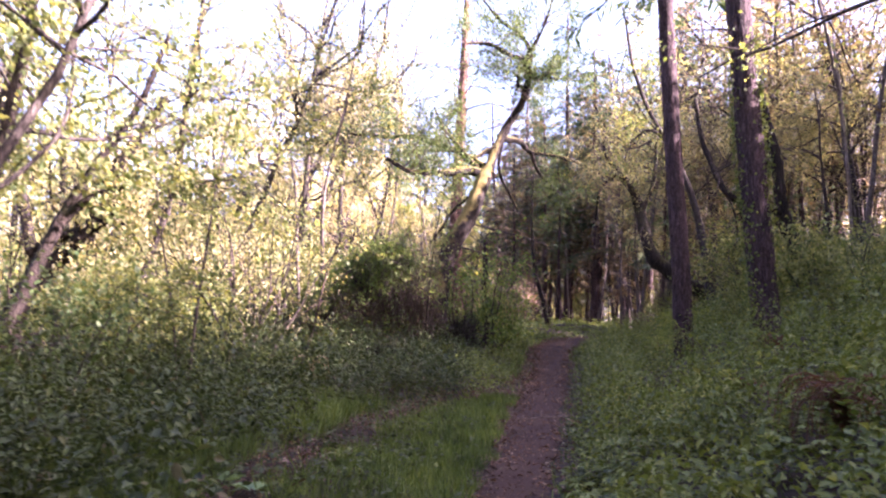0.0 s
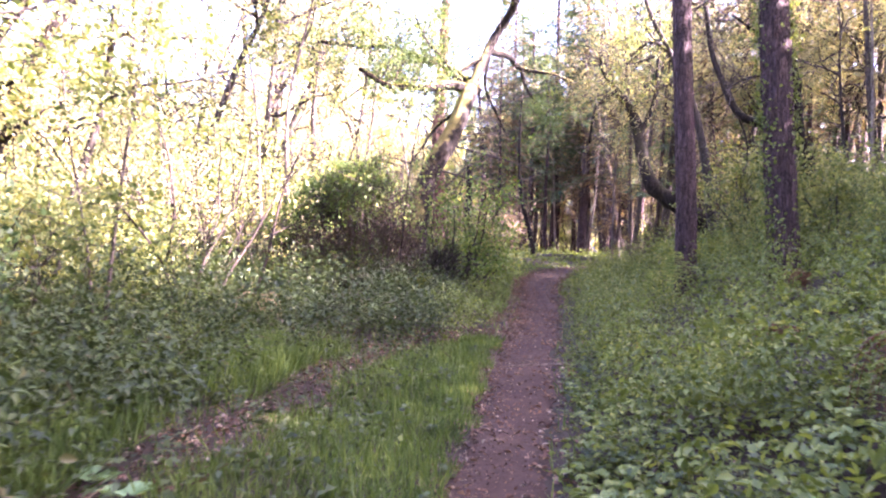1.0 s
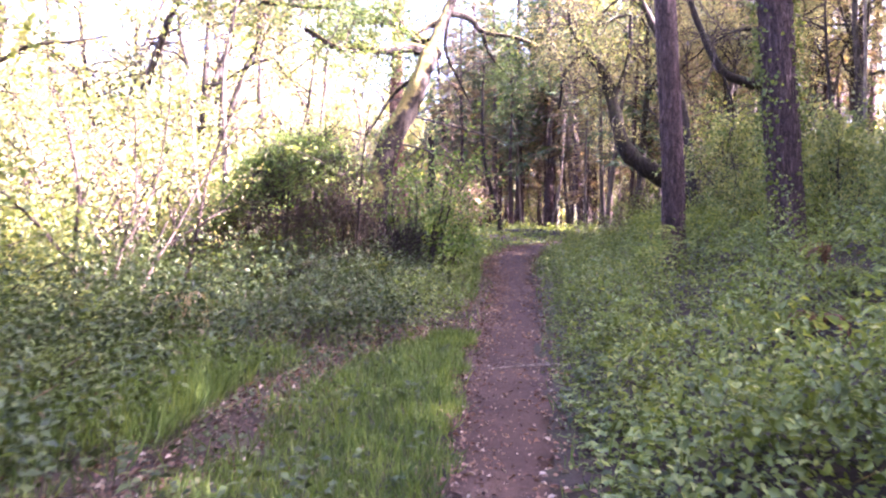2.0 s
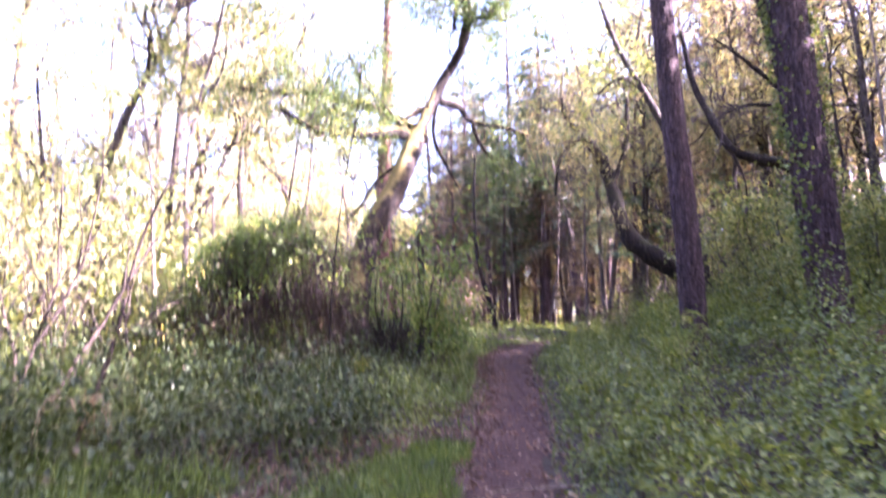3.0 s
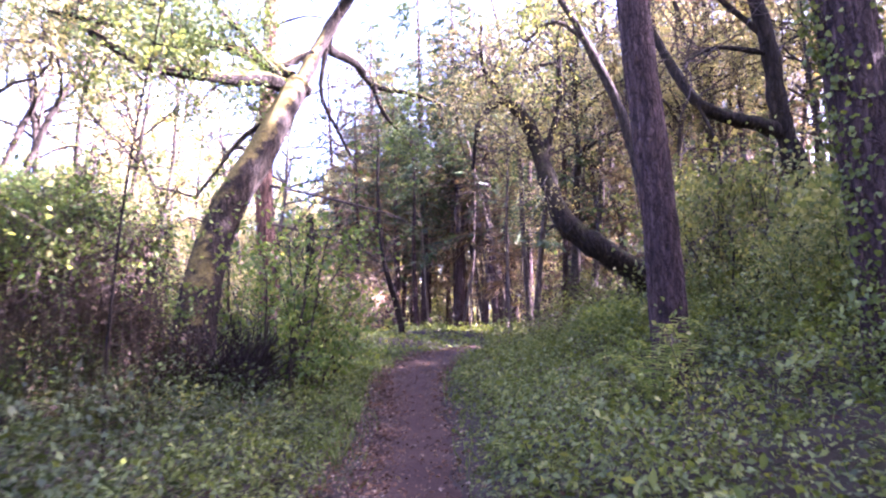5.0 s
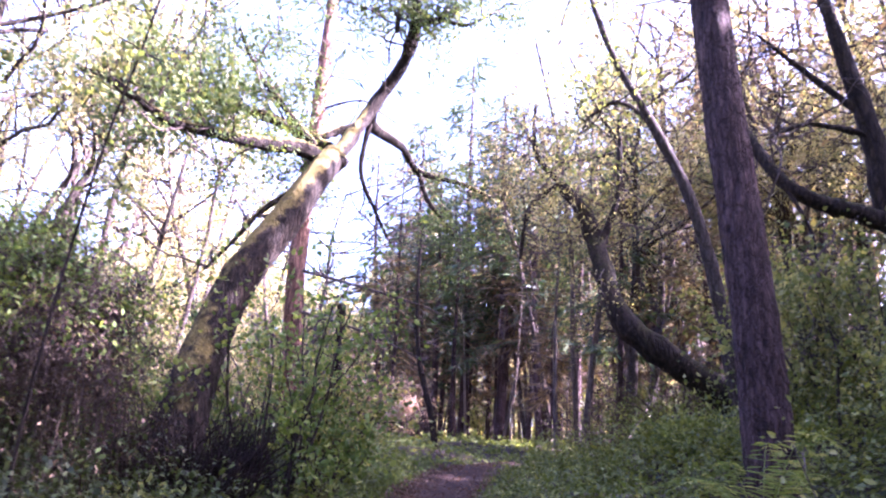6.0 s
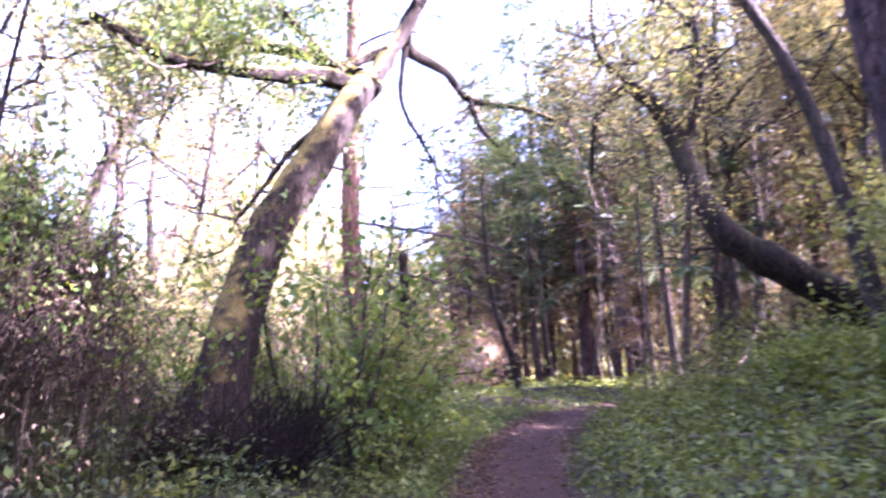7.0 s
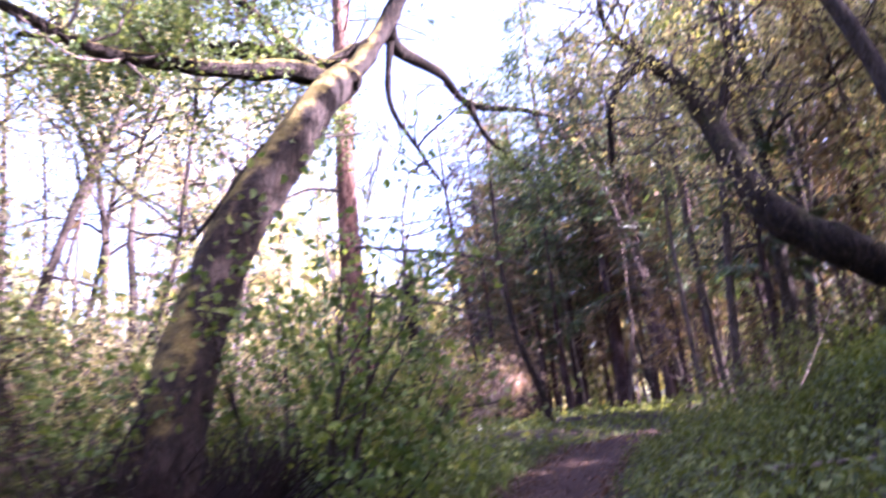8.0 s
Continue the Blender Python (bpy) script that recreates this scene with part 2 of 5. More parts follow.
# ---- mesh building ----
class Geo:
    """Collects tubes and leaf blades, and makes one mesh of them."""

    def __init__(self):
        self.v, self.f, self.count = [], [], 0

    def add(self, verts, quads):
        self.v.append(np.asarray(verts, float))
        self.f.append(np.asarray(quads, int) + self.count)
        self.count += len(verts)

    def tube(self, points, radii, sides=6, rough=0.0, rng=None, cap=True):
        p = np.asarray(points, float)
        r = np.asarray(radii, float)
        k = len(p)
        d = np.gradient(p, axis=0)
        d /= np.linalg.norm(d, axis=1)[:, None] + 1e-9
        side = np.cross(d[0], (0.31, 0.87, 0.22))
        side /= np.linalg.norm(side)
        us = []
        for i in range(k):
            side = side - d[i] * (side @ d[i])
            side /= np.linalg.norm(side) + 1e-9
            us.append(side)
        u = np.array(us)
        w = np.cross(d, u)
        a = np.arange(sides) * 2 * math.pi / sides
        rr = r[:, None] * np.ones((1, sides))
        if rough and rng is not None:
            rr = rr * (1 + rough * rng.standard_normal((k, sides)))
        ring = p[:, None] + rr[..., None] * (np.cos(a)[None, :, None] * u[:, None] + np.sin(a)[None, :, None] * w[:, None])
        i, j = np.meshgrid(np.arange(k - 1), np.arange(sides), indexing="ij")
        q = np.stack([i * sides + j, i * sides + (j + 1) % sides, (i + 1) * sides + (j + 1) % sides, (i + 1) * sides + j], -1).reshape(-1, 4)
        verts = ring.reshape(-1, 3)
        if cap:
            verts = np.concatenate([verts, p[-1:] + d[-1:] * r[-1]])
            top = (k - 1) * sides
            c = len(verts) - 1
            extra = [[top + s, top + s + 1, top + (s + 2) % sides, c] for s in range(0, sides - 1, 2)]
            q = np.concatenate([q, np.array(extra)])
        self.add(verts, q)

    def blades(self, at, along, size, width, rng, fold=0.25, face=None, simple=False):
        """Leaves folded along their midrib: at the points, pointing along, six corners each."""
        at = np.asarray(at, float)
        n = len(at)
        if n == 0:
            return
        a = np.asarray(along, float)
        a = a / (np.linalg.norm(a, axis=1)[:, None] + 1e-9)
        up = face if face is not None else rng.standard_normal((n, 3))
        s = np.cross(a, up)
        s /= np.linalg.norm(s, axis=1)[:, None] + 1e-9
        nrm = np.cross(s, a)
        L = np.broadcast_to(np.asarray(size, float), (n,))[:, None]
        W = L * width * 0.5
        lift = nrm * W * fold * 2
        if simple:
            v = np.stack([at, at + a * L * 0.45 + s * W + lift, at + a * L, at + a * L * 0.45 - s * W + lift], 1).reshape(-1, 3)
            self.add(v, np.arange(4 * n).reshape(-1, 4))
            return
        v = np.stack([at, at + a * L * 0.28 + s * W + lift, at + a * L * 0.66 + s * W * 0.8 + lift,
                      at + a * L - nrm * L * 0.1, at + a * L * 0.66 - s * W * 0.8 + lift, at + a * L * 0.28 - s * W + lift], 1).reshape(-1, 3)
        b = np.arange(n)[:, None, None] * 6
        q = (b + np.array([[0, 1, 2, 3], [0, 3, 4, 5]])[None]).reshape(-1, 4)
        self.add(v, q)

    def data(self, name, material, smooth=True):
        me = bpy.data.meshes.new(name)
        v = np.concatenate(self.v)
        f = np.concatenate(self.f)
        me.vertices.add(len(v))
        me.vertices.foreach_set("co", v.ravel())
        me.loops.add(f.size)
        me.loops.foreach_set("vertex_index", f.ravel().astype(np.int32))
        me.polygons.add(len(f))
        me.polygons.foreach_set("loop_start", np.arange(0, f.size, 4, dtype=np.int32))
        if smooth:
            me.polygons.foreach_set("use_smooth", np.ones(len(f), bool))
        me.update(calc_edges=True)
        me.validate()
        me.materials.append(material)
        return me


def part(name, geo, material, parent, label="", kind=""):
    ob = new(name, geo.data(name, material))
    ob.parent = parent
    return tagged(ob, label, kind=kind)


def thing(name, label, category, group="", kind="", at=(0, 0, 0)):
    ob = new(name)
    ob.location = at
    return tagged(ob, label, category, group, kind)


def unit(v):
    return v / (np.linalg.norm(v, axis=-1, keepdims=True) + 1e-9)


def curve_points(ctrl, k):
    """k points on a smooth line through a few control points."""
    c = np.asarray(ctrl, float)
    t = np.linspace(0, len(c) - 1, k)
    i = np.clip(t.astype(int), 0, len(c) - 2)
    u = (t - i)[:, None]
    g = lambda j: c[np.clip(j, 0, len(c) - 1)]
    p0, p1, p2, p3 = g(i - 1), g(i), g(i + 1), g(i + 2)
    return 0.5 * (2 * p1 + (p2 - p0) * u + (2 * p0 - 5 * p1 + 4 * p2 - p3) * u**2 + (3 * p1 - p0 - 3 * p2 + p3) * u**3)


def wander(rng, start, way, length, k=8, bend=0.18, lift=0.0):
    p = [np.asarray(start, float)]
    d = unit(np.asarray(way, float))
    for _ in range(k):
        d = unit(d + rng.standard_normal(3) * bend + np.array([0, 0, lift]))
        p.append(p[-1] + d * length / k)
    return np.array(p)


def sprout(wood, tips, rng, start, way, length, r, depth, bend=0.2, lift=0.03, kids=4, sides=6, spread=0.9):
    """A limb with its twigs; the places and directions of the leaf-bearing twigs go to tips."""
    k = 7 if depth > 0 else 5
    p = wander(rng, start, way, length, k, bend, lift)
    rad = r * np.linspace(1, 0.3, k + 1)
    wood.tube(p, rad, max(3, sides), cap=False)
    if depth == 0:
        for i in range(1, k + 1):
            tips.append((p[i], p[i] - p[i - 1]))
        return
    for _ in range(kids):
        f = rng.uniform(0.3, 1.0)
        i = min(int(f * k), k - 1)
        q = p[i] + (p[i + 1] - p[i]) * (f * k - i)
        d = unit(unit(p[i + 1] - p[i]) + rng.standard_normal(3) * spread * 0.6)
        sprout(wood, tips, rng, q, d, length * rng.uniform(0.35, 0.6), max(rad[i] * 0.55, 0.004), depth - 1, bend, lift, kids, sides - 1, spread)
    tips.append((p[-1], p[-1] - p[-2]))


def leaf_clumps(rng, tips, per, radius, size, width, droop=0.2, simple=False):
    """Leaves around the twig ends."""
    g = Geo()
    c = np.array([t[0] for t in tips])
    d = unit(np.array([t[1] for t in tips]))
    at = np.repeat(c, per, 0) + rng.standard_normal((len(c) * per, 3)) * radius
    al = unit(np.repeat(d, per, 0) * 0.5 + rng.standard_normal((len(at), 3)) + np.array([0, 0, -droop]))
    g.blades(at, al, size * rng.uniform(0.6, 1.3, len(at)), width, rng, simple=simple)
    return g


# ---- ground ----
PATH_Y = (-40, -6, 0, 3, 6.2, 8.4, 10.7, 12.3, 13.6, 16.3, 18.2, 20.9, 22.6, 24.0, 25.8, 28.0, 31.0, 60)
PATH_X = (-1.5, -0.5, -0.15, -0.1, 0.0, 0.22, 0.34, 0.52, 0.70, 0.94, 1.04, 1.22, 1.5, 1.85, 2.55, 3.8, 6.2, 34)
RISE_Y = (-300, -50, 0, 7, 11, 14, 18, 22, 28, 34, 40, 50, 80, 600)
RISE_Z = (-2, -0.5, 0, 0.22, 0.42, 0.66, 1.0, 1.34, 1.8, 2.12, 2.4, 2.75, 3.3, 6)


def path_half(y):
    return np.interp(y, (-8, 5, 7, 10, 14, 17, 20, 27, 36), (0.28, 0.28, 0.33, 0.42, 0.40, 0.40, 0.50, 0.75, 0.8))


def track_d(y):
    """The leaf-strewn side track, as an offset from the path, which it joins near y = 12."""
    return np.interp(y, (2, 9.5, 11, 12.4), (-1.95, -2.0, -1.75, -0.95))


def path_x(y):
    return np.interp(y, PATH_Y, PATH_X)


def ground_z(x, y):
    x, y = np.asarray(x, float), np.asarray(y, float)
    base = sum(np.interp(y + o, RISE_Y, RISE_Z) for o in (-1.5, -0.5, 0.5, 1.5)) / 4
    d = x - path_x(y)
    right = np.interp(d, (0.4, 1.2, 2.5, 3.3, 4.0, 9.0, 20.0, 60.0), (0, 0.08, 0.34, 0.76, 0.90, 2.7, 5.0, 9.0))
    left = np.interp(-d, (0.5, 1.2, 2.4, 5.0, 9.0, 30.0, 80.0), (0, 0.0, 0.18, 0.30, 0.2, -1.0, -2.0))
    roll = 0.05 * np.sin(x * 1.3 + 0.7 * y) * np.clip(np.abs(d) - 0.6, 0, 1) + 0.04 * np.sin(y * 2.1 - x * 0.9) * np.clip(np.abs(d) - 0.6, 0, 1)
    roll = roll + np.clip((d - 1.2) / 1.0, 0, 1) * (0.07 * np.sin(x * 2.9 + 1.7 * np.sin(y * 1.3)) + 0.06 * np.sin(y * 2.6 + 1.3 * np.sin(x * 1.9)))
    worn = -0.05 * np.exp(-(d / 0.4) ** 2)
    return base + right + left + roll + worn


def sheet(xs, ys):
    g = Geo()
    X, Y = np.meshgrid(xs, ys, indexing="ij")
    Z = ground_z(X, Y) - 0.07 * (np.abs(X - path_x(Y)) < path_half(Y) - 0.06) * (Y > -8) * (Y < 36)
    v = np.stack([X, Y, Z], -1).reshape(-1, 3)
    i, j = np.meshgrid(np.arange(len(xs) - 1), np.arange(len(ys) - 1), indexing="ij")
    m = len(ys)
    g.add(v, np.stack([i * m + j, (i + 1) * m + j, (i + 1) * m + j + 1, i * m + j + 1], -1).reshape(-1, 4))
    return g


xs = np.concatenate([np.linspace(-600, -40, 12), np.linspace(-36, -8, 15), np.linspace(-7.5, 9, 90), np.linspace(10, 36, 14), np.linspace(40, 600, 12)])
ys = np.concatenate([np.linspace(-600, -40, 12), np.linspace(-34, -2, 12), np.linspace(-1.5, 32, 170), np.linspace(33, 70, 24), np.linspace(80, 600, 12)])
ground = tagged(new("ground", sheet(xs, ys).data("ground", SOIL)), "dark woodland soil under leaves and low plants", "ground", kind="structure")

# the trodden path: a thin worn strip of dirt that lies on the soil
g = Geo()
py = np.linspace(-8, 36, 520)
rng = np.random.default_rng(3)
wide = path_half(py)
left_edge = wide + np.interp(py, (9.5, 12, 13.5, 16, 19, 24), (0, 0.2, 0.2, 0.12, 0.1, 0.2)) + 0.06 * np.sin(py * 2.3) + 0.05 * np.sin(py * 5.1 + 1)
right_edge = wide + 0.05 * np.sin(py * 1.9 + 2) + 0.04 * np.sin(py * 6.3)
cols = np.linspace(-1, 1, 11)
px = path_x(py)[:, None] + np.where(cols < 0, cols * left_edge[:, None], cols * right_edge[:, None])
pz = ground_z(px, py[:, None]) + 0.02 - 0.05 * np.abs(cols) ** 6 + 0.008 + 0.003 * np.sin(px * 9 + py[:, None] * 3) * np.sin(py[:, None] * 5.3 - px * 4) * (1 - np.abs(cols))
v = np.stack([px, np.broadcast_to(py[:, None], px.shape), pz], -1).reshape(-1, 3)
i, j = np.meshgrid(np.arange(len(py) - 1), np.arange(10), indexing="ij")
g.add(v, np.stack([i * 11 + j, i * 11 + j + 1, (i + 1) * 11 + j + 1, (i + 1) * 11 + j], -1).reshape(-1, 4))
tagged(new("path", g.data("path", DIRT)), "narrow trodden path of reddish-brown dirt", "path", kind="structure")


# ---- ground plants ----
def on_ground(rng, n, x0, x1, y0, y1, keep):
    x, y = rng.uniform(x0, x1, n), rng.uniform(y0, y1, n)
    ok = rng.random(n) < keep(x, y)
    x, y = x[ok], y[ok]
    return np.stack([x, y, ground_z(x, y)], -1)


def patchy(x, y, s=1.0):
    return 0.5 + 0.25 * np.sin(x * 2.1 * s + 1.3 * np.sin(y * 1.1 * s)) + 0.25 * np.sin(y * 1.7 * s + 1.9 * np.sin(x * 0.9 * s))


def is_cover(x, y):
    """Where ivy and bramble grow: not on the path, the grass strip, the side track or the bare root hollow."""
    d = x - path_x(y)
    c = track_d(y)
    side = (np.abs(d - c) < 0.30 + 0.12 * np.sin(y * 3.1)) & (y < 12.6)
    strip = (d > c + 0.3) & (d < -0.38) & (y < 12.2)
    k = np.clip((np.abs(d) - path_half(y) - 0.02 - np.where(d < 0, np.interp(y, (10, 12, 14, 19), (0, 0.4, 0.35, 0.1)), 0)) / 0.25, 0, 1)
    k = np.where(strip, 0.28, k)
    for hx, hy, rx, ry in ((2.5, 5.95, 0.42, 0.36), (3.95, 8.3, 0.6, 0.45), (4.0, 11.3, 0.6, 0.5), (2.95, 9.2, 0.45, 0.5), (-2.85, 10.0, 0.4, 0.4), (4.6, 12.9, 0.5, 0.4)):
        k = np.where(((x - hx) / rx) ** 2 + ((y - hy) / ry) ** 2 < 1, 0.04, k)
    for hx, hy, rx, ry in ((2.15, 5.25, 0.35, 0.4), (2.6, 8.3, 0.45, 0.6), (3.0, 14.45, 0.6, 0.7)):
        k = np.where(((x - hx) / rx) ** 2 + ((y - hy) / ry) ** 2 < 1, np.minimum(k, 0.55), k)
    k = np.where(((x - 3.0) / 0.6) ** 2 + ((y - 14.6) / 0.55) ** 2 < 1, 0.1, k)
    k = np.where(((x + 1.7) / 0.85) ** 2 + ((y - 17.9) / 0.8) ** 2 < 1, 0.12, k)
    k = np.where((x > 1.4) & (patchy(x, y, 2.9) < 0.25), 0.45 * k, k)
    return np.where(side, 0.3 * k, k)


rng = np.random.default_rng(11)
g, low = Geo(), Geo()
for n, y0, y1, x0, x1, size, simple in ((9000, 1.5, 5, -4, 4, 0.045, False), (30000, 3, 8, -6, 5, 0.06, True), (26000, 8, 12, -6.5, 6, 0.06, True), (30000, 12, 18, -7, 8, 0.055, True), (24000, 18, 24, -6, 8, 0.075, True), (15000, 24, 36, -10, 12, 0.12, True), (20000, -9, 1.7, -7, 7, 0.10, True), (12000, 0, 18, -16, -6, 0.14, True), (9000, -4, 20, 7, 14, 0.14, True), (4000, 1, 9.2, 4.8, 7.2, 0.11, True)):
    p = on_ground(rng, n, x0, x1, y0, y1, lambda x, y: is_cover(x, y) * np.where((x < -1.5) & (y < 17), 0.65, 1.0))
    d = np.abs(p[:, 0] - path_x(p[:, 1]))
    tall = np.clip((d - path_half(p[:, 1])) * 0.3, 0.03, 0.3) * (0.15 + 1.1 * patchy(p[:, 0], p[:, 1], 2.3) ** 2)
    p[:, 2] += tall * np.sqrt(rng.random(len(p)))
    al = rng.standard_normal((len(p), 3)) * np.array([1, 1, 0.35]) + np.array([0, -0.2, -0.15])
    face = rng.standard_normal((len(p), 3)) * 0.75 + np.array([0, 0, 1])
    leaf = size * rng.uniform(0.45, 1.5, len(p))
    for target, pick in ((g, p[:, 0] >= -0.8), (low, p[:, 0] < -0.8)):
        target.blades(p[pick], al[pick], leaf[pick], 0.62, rng, 0.2, face[pick], simple)
# bramble and nettle tufts: domes of pointed leaves that overlap, with hollows between them
c = on_ground(rng, 4700, -6.5, 8, 1.6, 25, lambda x, y: np.where(is_cover(x, y) > 0.6, 1.0, 0.0) * (0.25 + 0.75 * (patchy(x, y, 1.7) > 0.42)))
d = np.abs(c[:, 0] - path_x(c[:, 1])) - path_half(c[:, 1])
rad = rng.uniform(0.12, 0.50, len(c)) * np.clip(d * 1.2, 0.35, 1.1)
high = rad * rng.uniform(0.8, 2.1, len(c)) * np.where(c[:, 0] > 1.5, 1.45, np.where(c[:, 0] < -1.2, 1.35, 1.0))
high = np.minimum(high, 0.5 + 0.25 * d)
per = (430 * rad ** 1.6 * np.clip(1.25 - 0.03 * c[:, 1], 0.6, 1.2)).astype(int) + 6
k = np.repeat(np.arange(len(c)), per)
a, q = rng.uniform(0, 6.28, len(k)), np.sqrt(rng.random(len(k)))
shell = np.sqrt(np.clip(1 - q ** 2, 0, 1)) * rng.uniform(0.55, 1.08, len(k))
p = c[k] + np.stack([q * np.cos(a) * rad[k], q * np.sin(a) * rad[k], shell * high[k]], -1)
out = np.stack([np.cos(a) * q, np.sin(a) * q, 0.15 - 0.5 * q], -1) + 0.55 * rng.standard_normal((len(k), 3))
face = np.stack([np.cos(a) * q * 0.6, np.sin(a) * q * 0.6, np.ones(len(k))], -1) + 0.42 * rng.standard_normal((len(k), 3))
leaf = rng.uniform(0.038, 0.076, len(c))[k] * np.where((c[k, 0] > 0.8) & (c[k, 1] < 10), 1.12, 1.0) * rng.uniform(0.6, 1.25, len(k)) * (1 + 0.02 * np.clip(c[k, 1] - 16, 0, 20))
near = c[k, 1] < 11
left_side = c[k, 0] < -0.8
for pick, simple in ((near & ~left_side, False), (~near & ~left_side, True)):
    g.blades(p[pick], out[pick], leaf[pick], 0.56, rng, 0.22, face[pick], simple)
tagged(new("ground_ivy", g.data("ground_ivy", IVY)), "low green ivy and nettle leaves covering the banks", "ground cover", kind="stuff")
# left-hand leaves take the bramble tone with shade in its colour
g = low
for pick, simple in ((near & left_side, False), (~near & left_side, True)):
    g.blades(p[pick], out[pick], leaf[pick], 0.56, rng, 0.22, face[pick], simple)
tagged(new("ground_shaded_bramble", g.data("ground_shaded_bramble", SHADED_BRAMBLE)), "bramble leaves in a shade-darkened green spreading between the trees", "ground cover", kind="stuff")

rng = np.random.default_rng(12)
g = Geo()


def is_grass(x, y):
    d = x - path_x(y)
    strip = (d > track_d(y) + 0.25) & (d < -0.35) & (y < 12.2)
    edge = (np.abs(d) > path_half(y)) & (np.abs(d) < path_half(y) + 0.45)
    far = ((y > 16) & (d < -path_half(y)) & (d > -3.5)) | ((y < 13) & (d < -1.1) & (d > -2.9))
    return np.where(strip, 1.0, np.where(edge, 0.25, np.where(far, 0.22, 0.04 * (np.abs(d) > path_half(y)))))


p = on_ground(rng, 100000, -5, 6, -5, 30, is_grass)
al = rng.standard_normal((len(p), 3)) * 0.38 + np.array([0, 0, 1])
g.blades(p, al, rng.uniform(0.09, 0.24, len(p)), 0.055, rng, 0.1, simple=True)
# the lush strip between the two tracks
y = rng.uniform(-4, 12.3, 42000)
x = path_x(y) - path_half(y) - 0.02 + 0.07 * np.sin(y * 4.3) + 0.05 * np.sin(y * 9.7 + 1) - (0.08 - track_d(y) - path_half(y) - 0.35 + 0.12 * np.sin(y * 3.7)) * rng.random(len(y)) ** 1.15
p = np.stack([x, y, ground_z(x, y)], -1)
al = rng.standard_normal((len(p), 3)) * 0.42 + np.array([0, 0, 1])
g.blades(p, al, rng.uniform(0.05, 0.16, len(p)), 0.065, rng, 0.1, simple=True)
# taller grass beyond the side track and along the far verge
y = np.concatenate([rng.uniform(2.5, 10.5, 24000), rng.uniform(14, 26, 2600)])
x = np.where(y < 12, path_x(y) + track_d(y) - 0.15 - np.abs(rng.normal(0, 0.85, len(y))), path_x(y) - path_half(y) - 0.25 - np.abs(rng.normal(0, 0.5, len(y))))
keep = rng.random(len(y)) < patchy(x, y, 1.5) * 1.2
x, y = x[keep], y[keep]
p = np.stack([x, y, ground_z(x, y)], -1)
al = rng.standard_normal((len(p), 3)) * 0.35 + np.array([0, 0, 1])
g.blades(p, al, rng.uniform(0.14, 0.34, len(p)), 0.035, rng, 0.1, simple=True)
tagged(new("grass", g.data("grass", GRASS)), "bright green grass beside the path", "grass", kind="stuff")

rng = np.random.default_rng(13)
g = Geo()


def is_litter(x, y):
    d = x - path_x(y)
    side = (np.abs(d - track_d(y)) < 0.5) & (y < 13)
    edge = np.exp(-((np.abs(d) - path_half(y)) / 0.17) ** 2)
    return np.where(side, 0.15, np.clip(0.65 * edge + 0.16 * (np.abs(d) < path_half(y)), 0.05, 1))


p = on_ground(rng, 66000, -4, 5, -4, 28, is_litter)
p[:, 2] += rng.uniform(0.012, 0.03, len(p))
al = rng.standard_normal((len(p), 3)) * np.array([1, 1, 0.15])
face = rng.standard_normal((len(p), 3)) * 0.25 + np.array([0, 0, 1])
g.blades(p, al, rng.uniform(0.03, 0.075, len(p)), 0.6, rng, 0.3, face)
# crumbs on the path, and the thick litter of the side track
for n, y0, y1, side in ((9000, 1.5, 28, 0), (4200, 2, 13.2, 1), (3600, 11, 26, 2)):
    y = rng.uniform(y0, y1, n)
    off = np.where(rng.random(n) < 0.65, rng.normal(-0.28, 0.17, n), rng.uniform(-0.45, 0.5, n)) * (path_half(y) / 0.42) if side == 0 else -path_half(y) - rng.uniform(-0.2, 0.45, n) if side == 2 else track_d(y) + rng.normal(0, 0.22, n)
    x = path_x(y) + off
    p = np.stack([x, y, ground_z(x, y) + rng.uniform(0.02, 0.04, n)], -1)
    al = rng.standard_normal((n, 3)) * np.array([1, 1, 0.3])
    face = rng.standard_normal((n, 3)) * 0.4 + np.array([0, 0, 1])
    g.blades(p, al, rng.uniform(0.012, 0.045, n) if side == 0 else rng.uniform(0.02, 0.06, n), 0.55, rng, 0.4, face, True)
tagged(new("leaf_litter", g.data("leaf_litter", LITTER)), "dry brown and pale fallen leaves", "fallen leaves", kind="stuff")


# ---- large trunks ----
def big_trunk(rng, ctrl, radii, material, parent, name="trunk", rings=70, sides=44, ridge=0.035, flare=0.0, label=""):
    """A trunk through a few points, with furrowed bark as real relief."""
    p = curve_points(ctrl, rings)
    r = np.interp(np.linspace(0, 1, rings), np.linspace(0, 1, len(radii)), radii)
    r = r * (1 + flare * np.exp(-np.linspace(0, 1, rings) * 22))
    g = Geo()
    g.tube(p, r, sides, cap=False)
    v = g.v[0].reshape(rings, sides, 3)
    groove = rng.standard_normal((rings // 5 + 2, sides))
    rows = np.linspace(0, len(groove) - 1.001, rings)
    i = rows.astype(int)
    f = (rows - i)[:, None]
    rel = groove[i] * (1 - f) + groove[i + 1] * f + 0.5 * rng.standard_normal((rings, sides))
    g.v[0] = (p[:, None] + (v - p[:, None]) * (1 + ridge * rel[..., None])).reshape(-1, 3)
    return part(name, g, material, parent, label)


def boughs(rng, ctrl, r0, r1, material, parent, label="", sides=9, rings=22):
    g = Geo()
    g.tube(curve_points(ctrl, rings), np.linspace(r0, r1, rings) * (1 + 0.08 * rng.standard_normal(rings)), sides, 0.05, rng)
    return part("bough", g, material, parent, label)


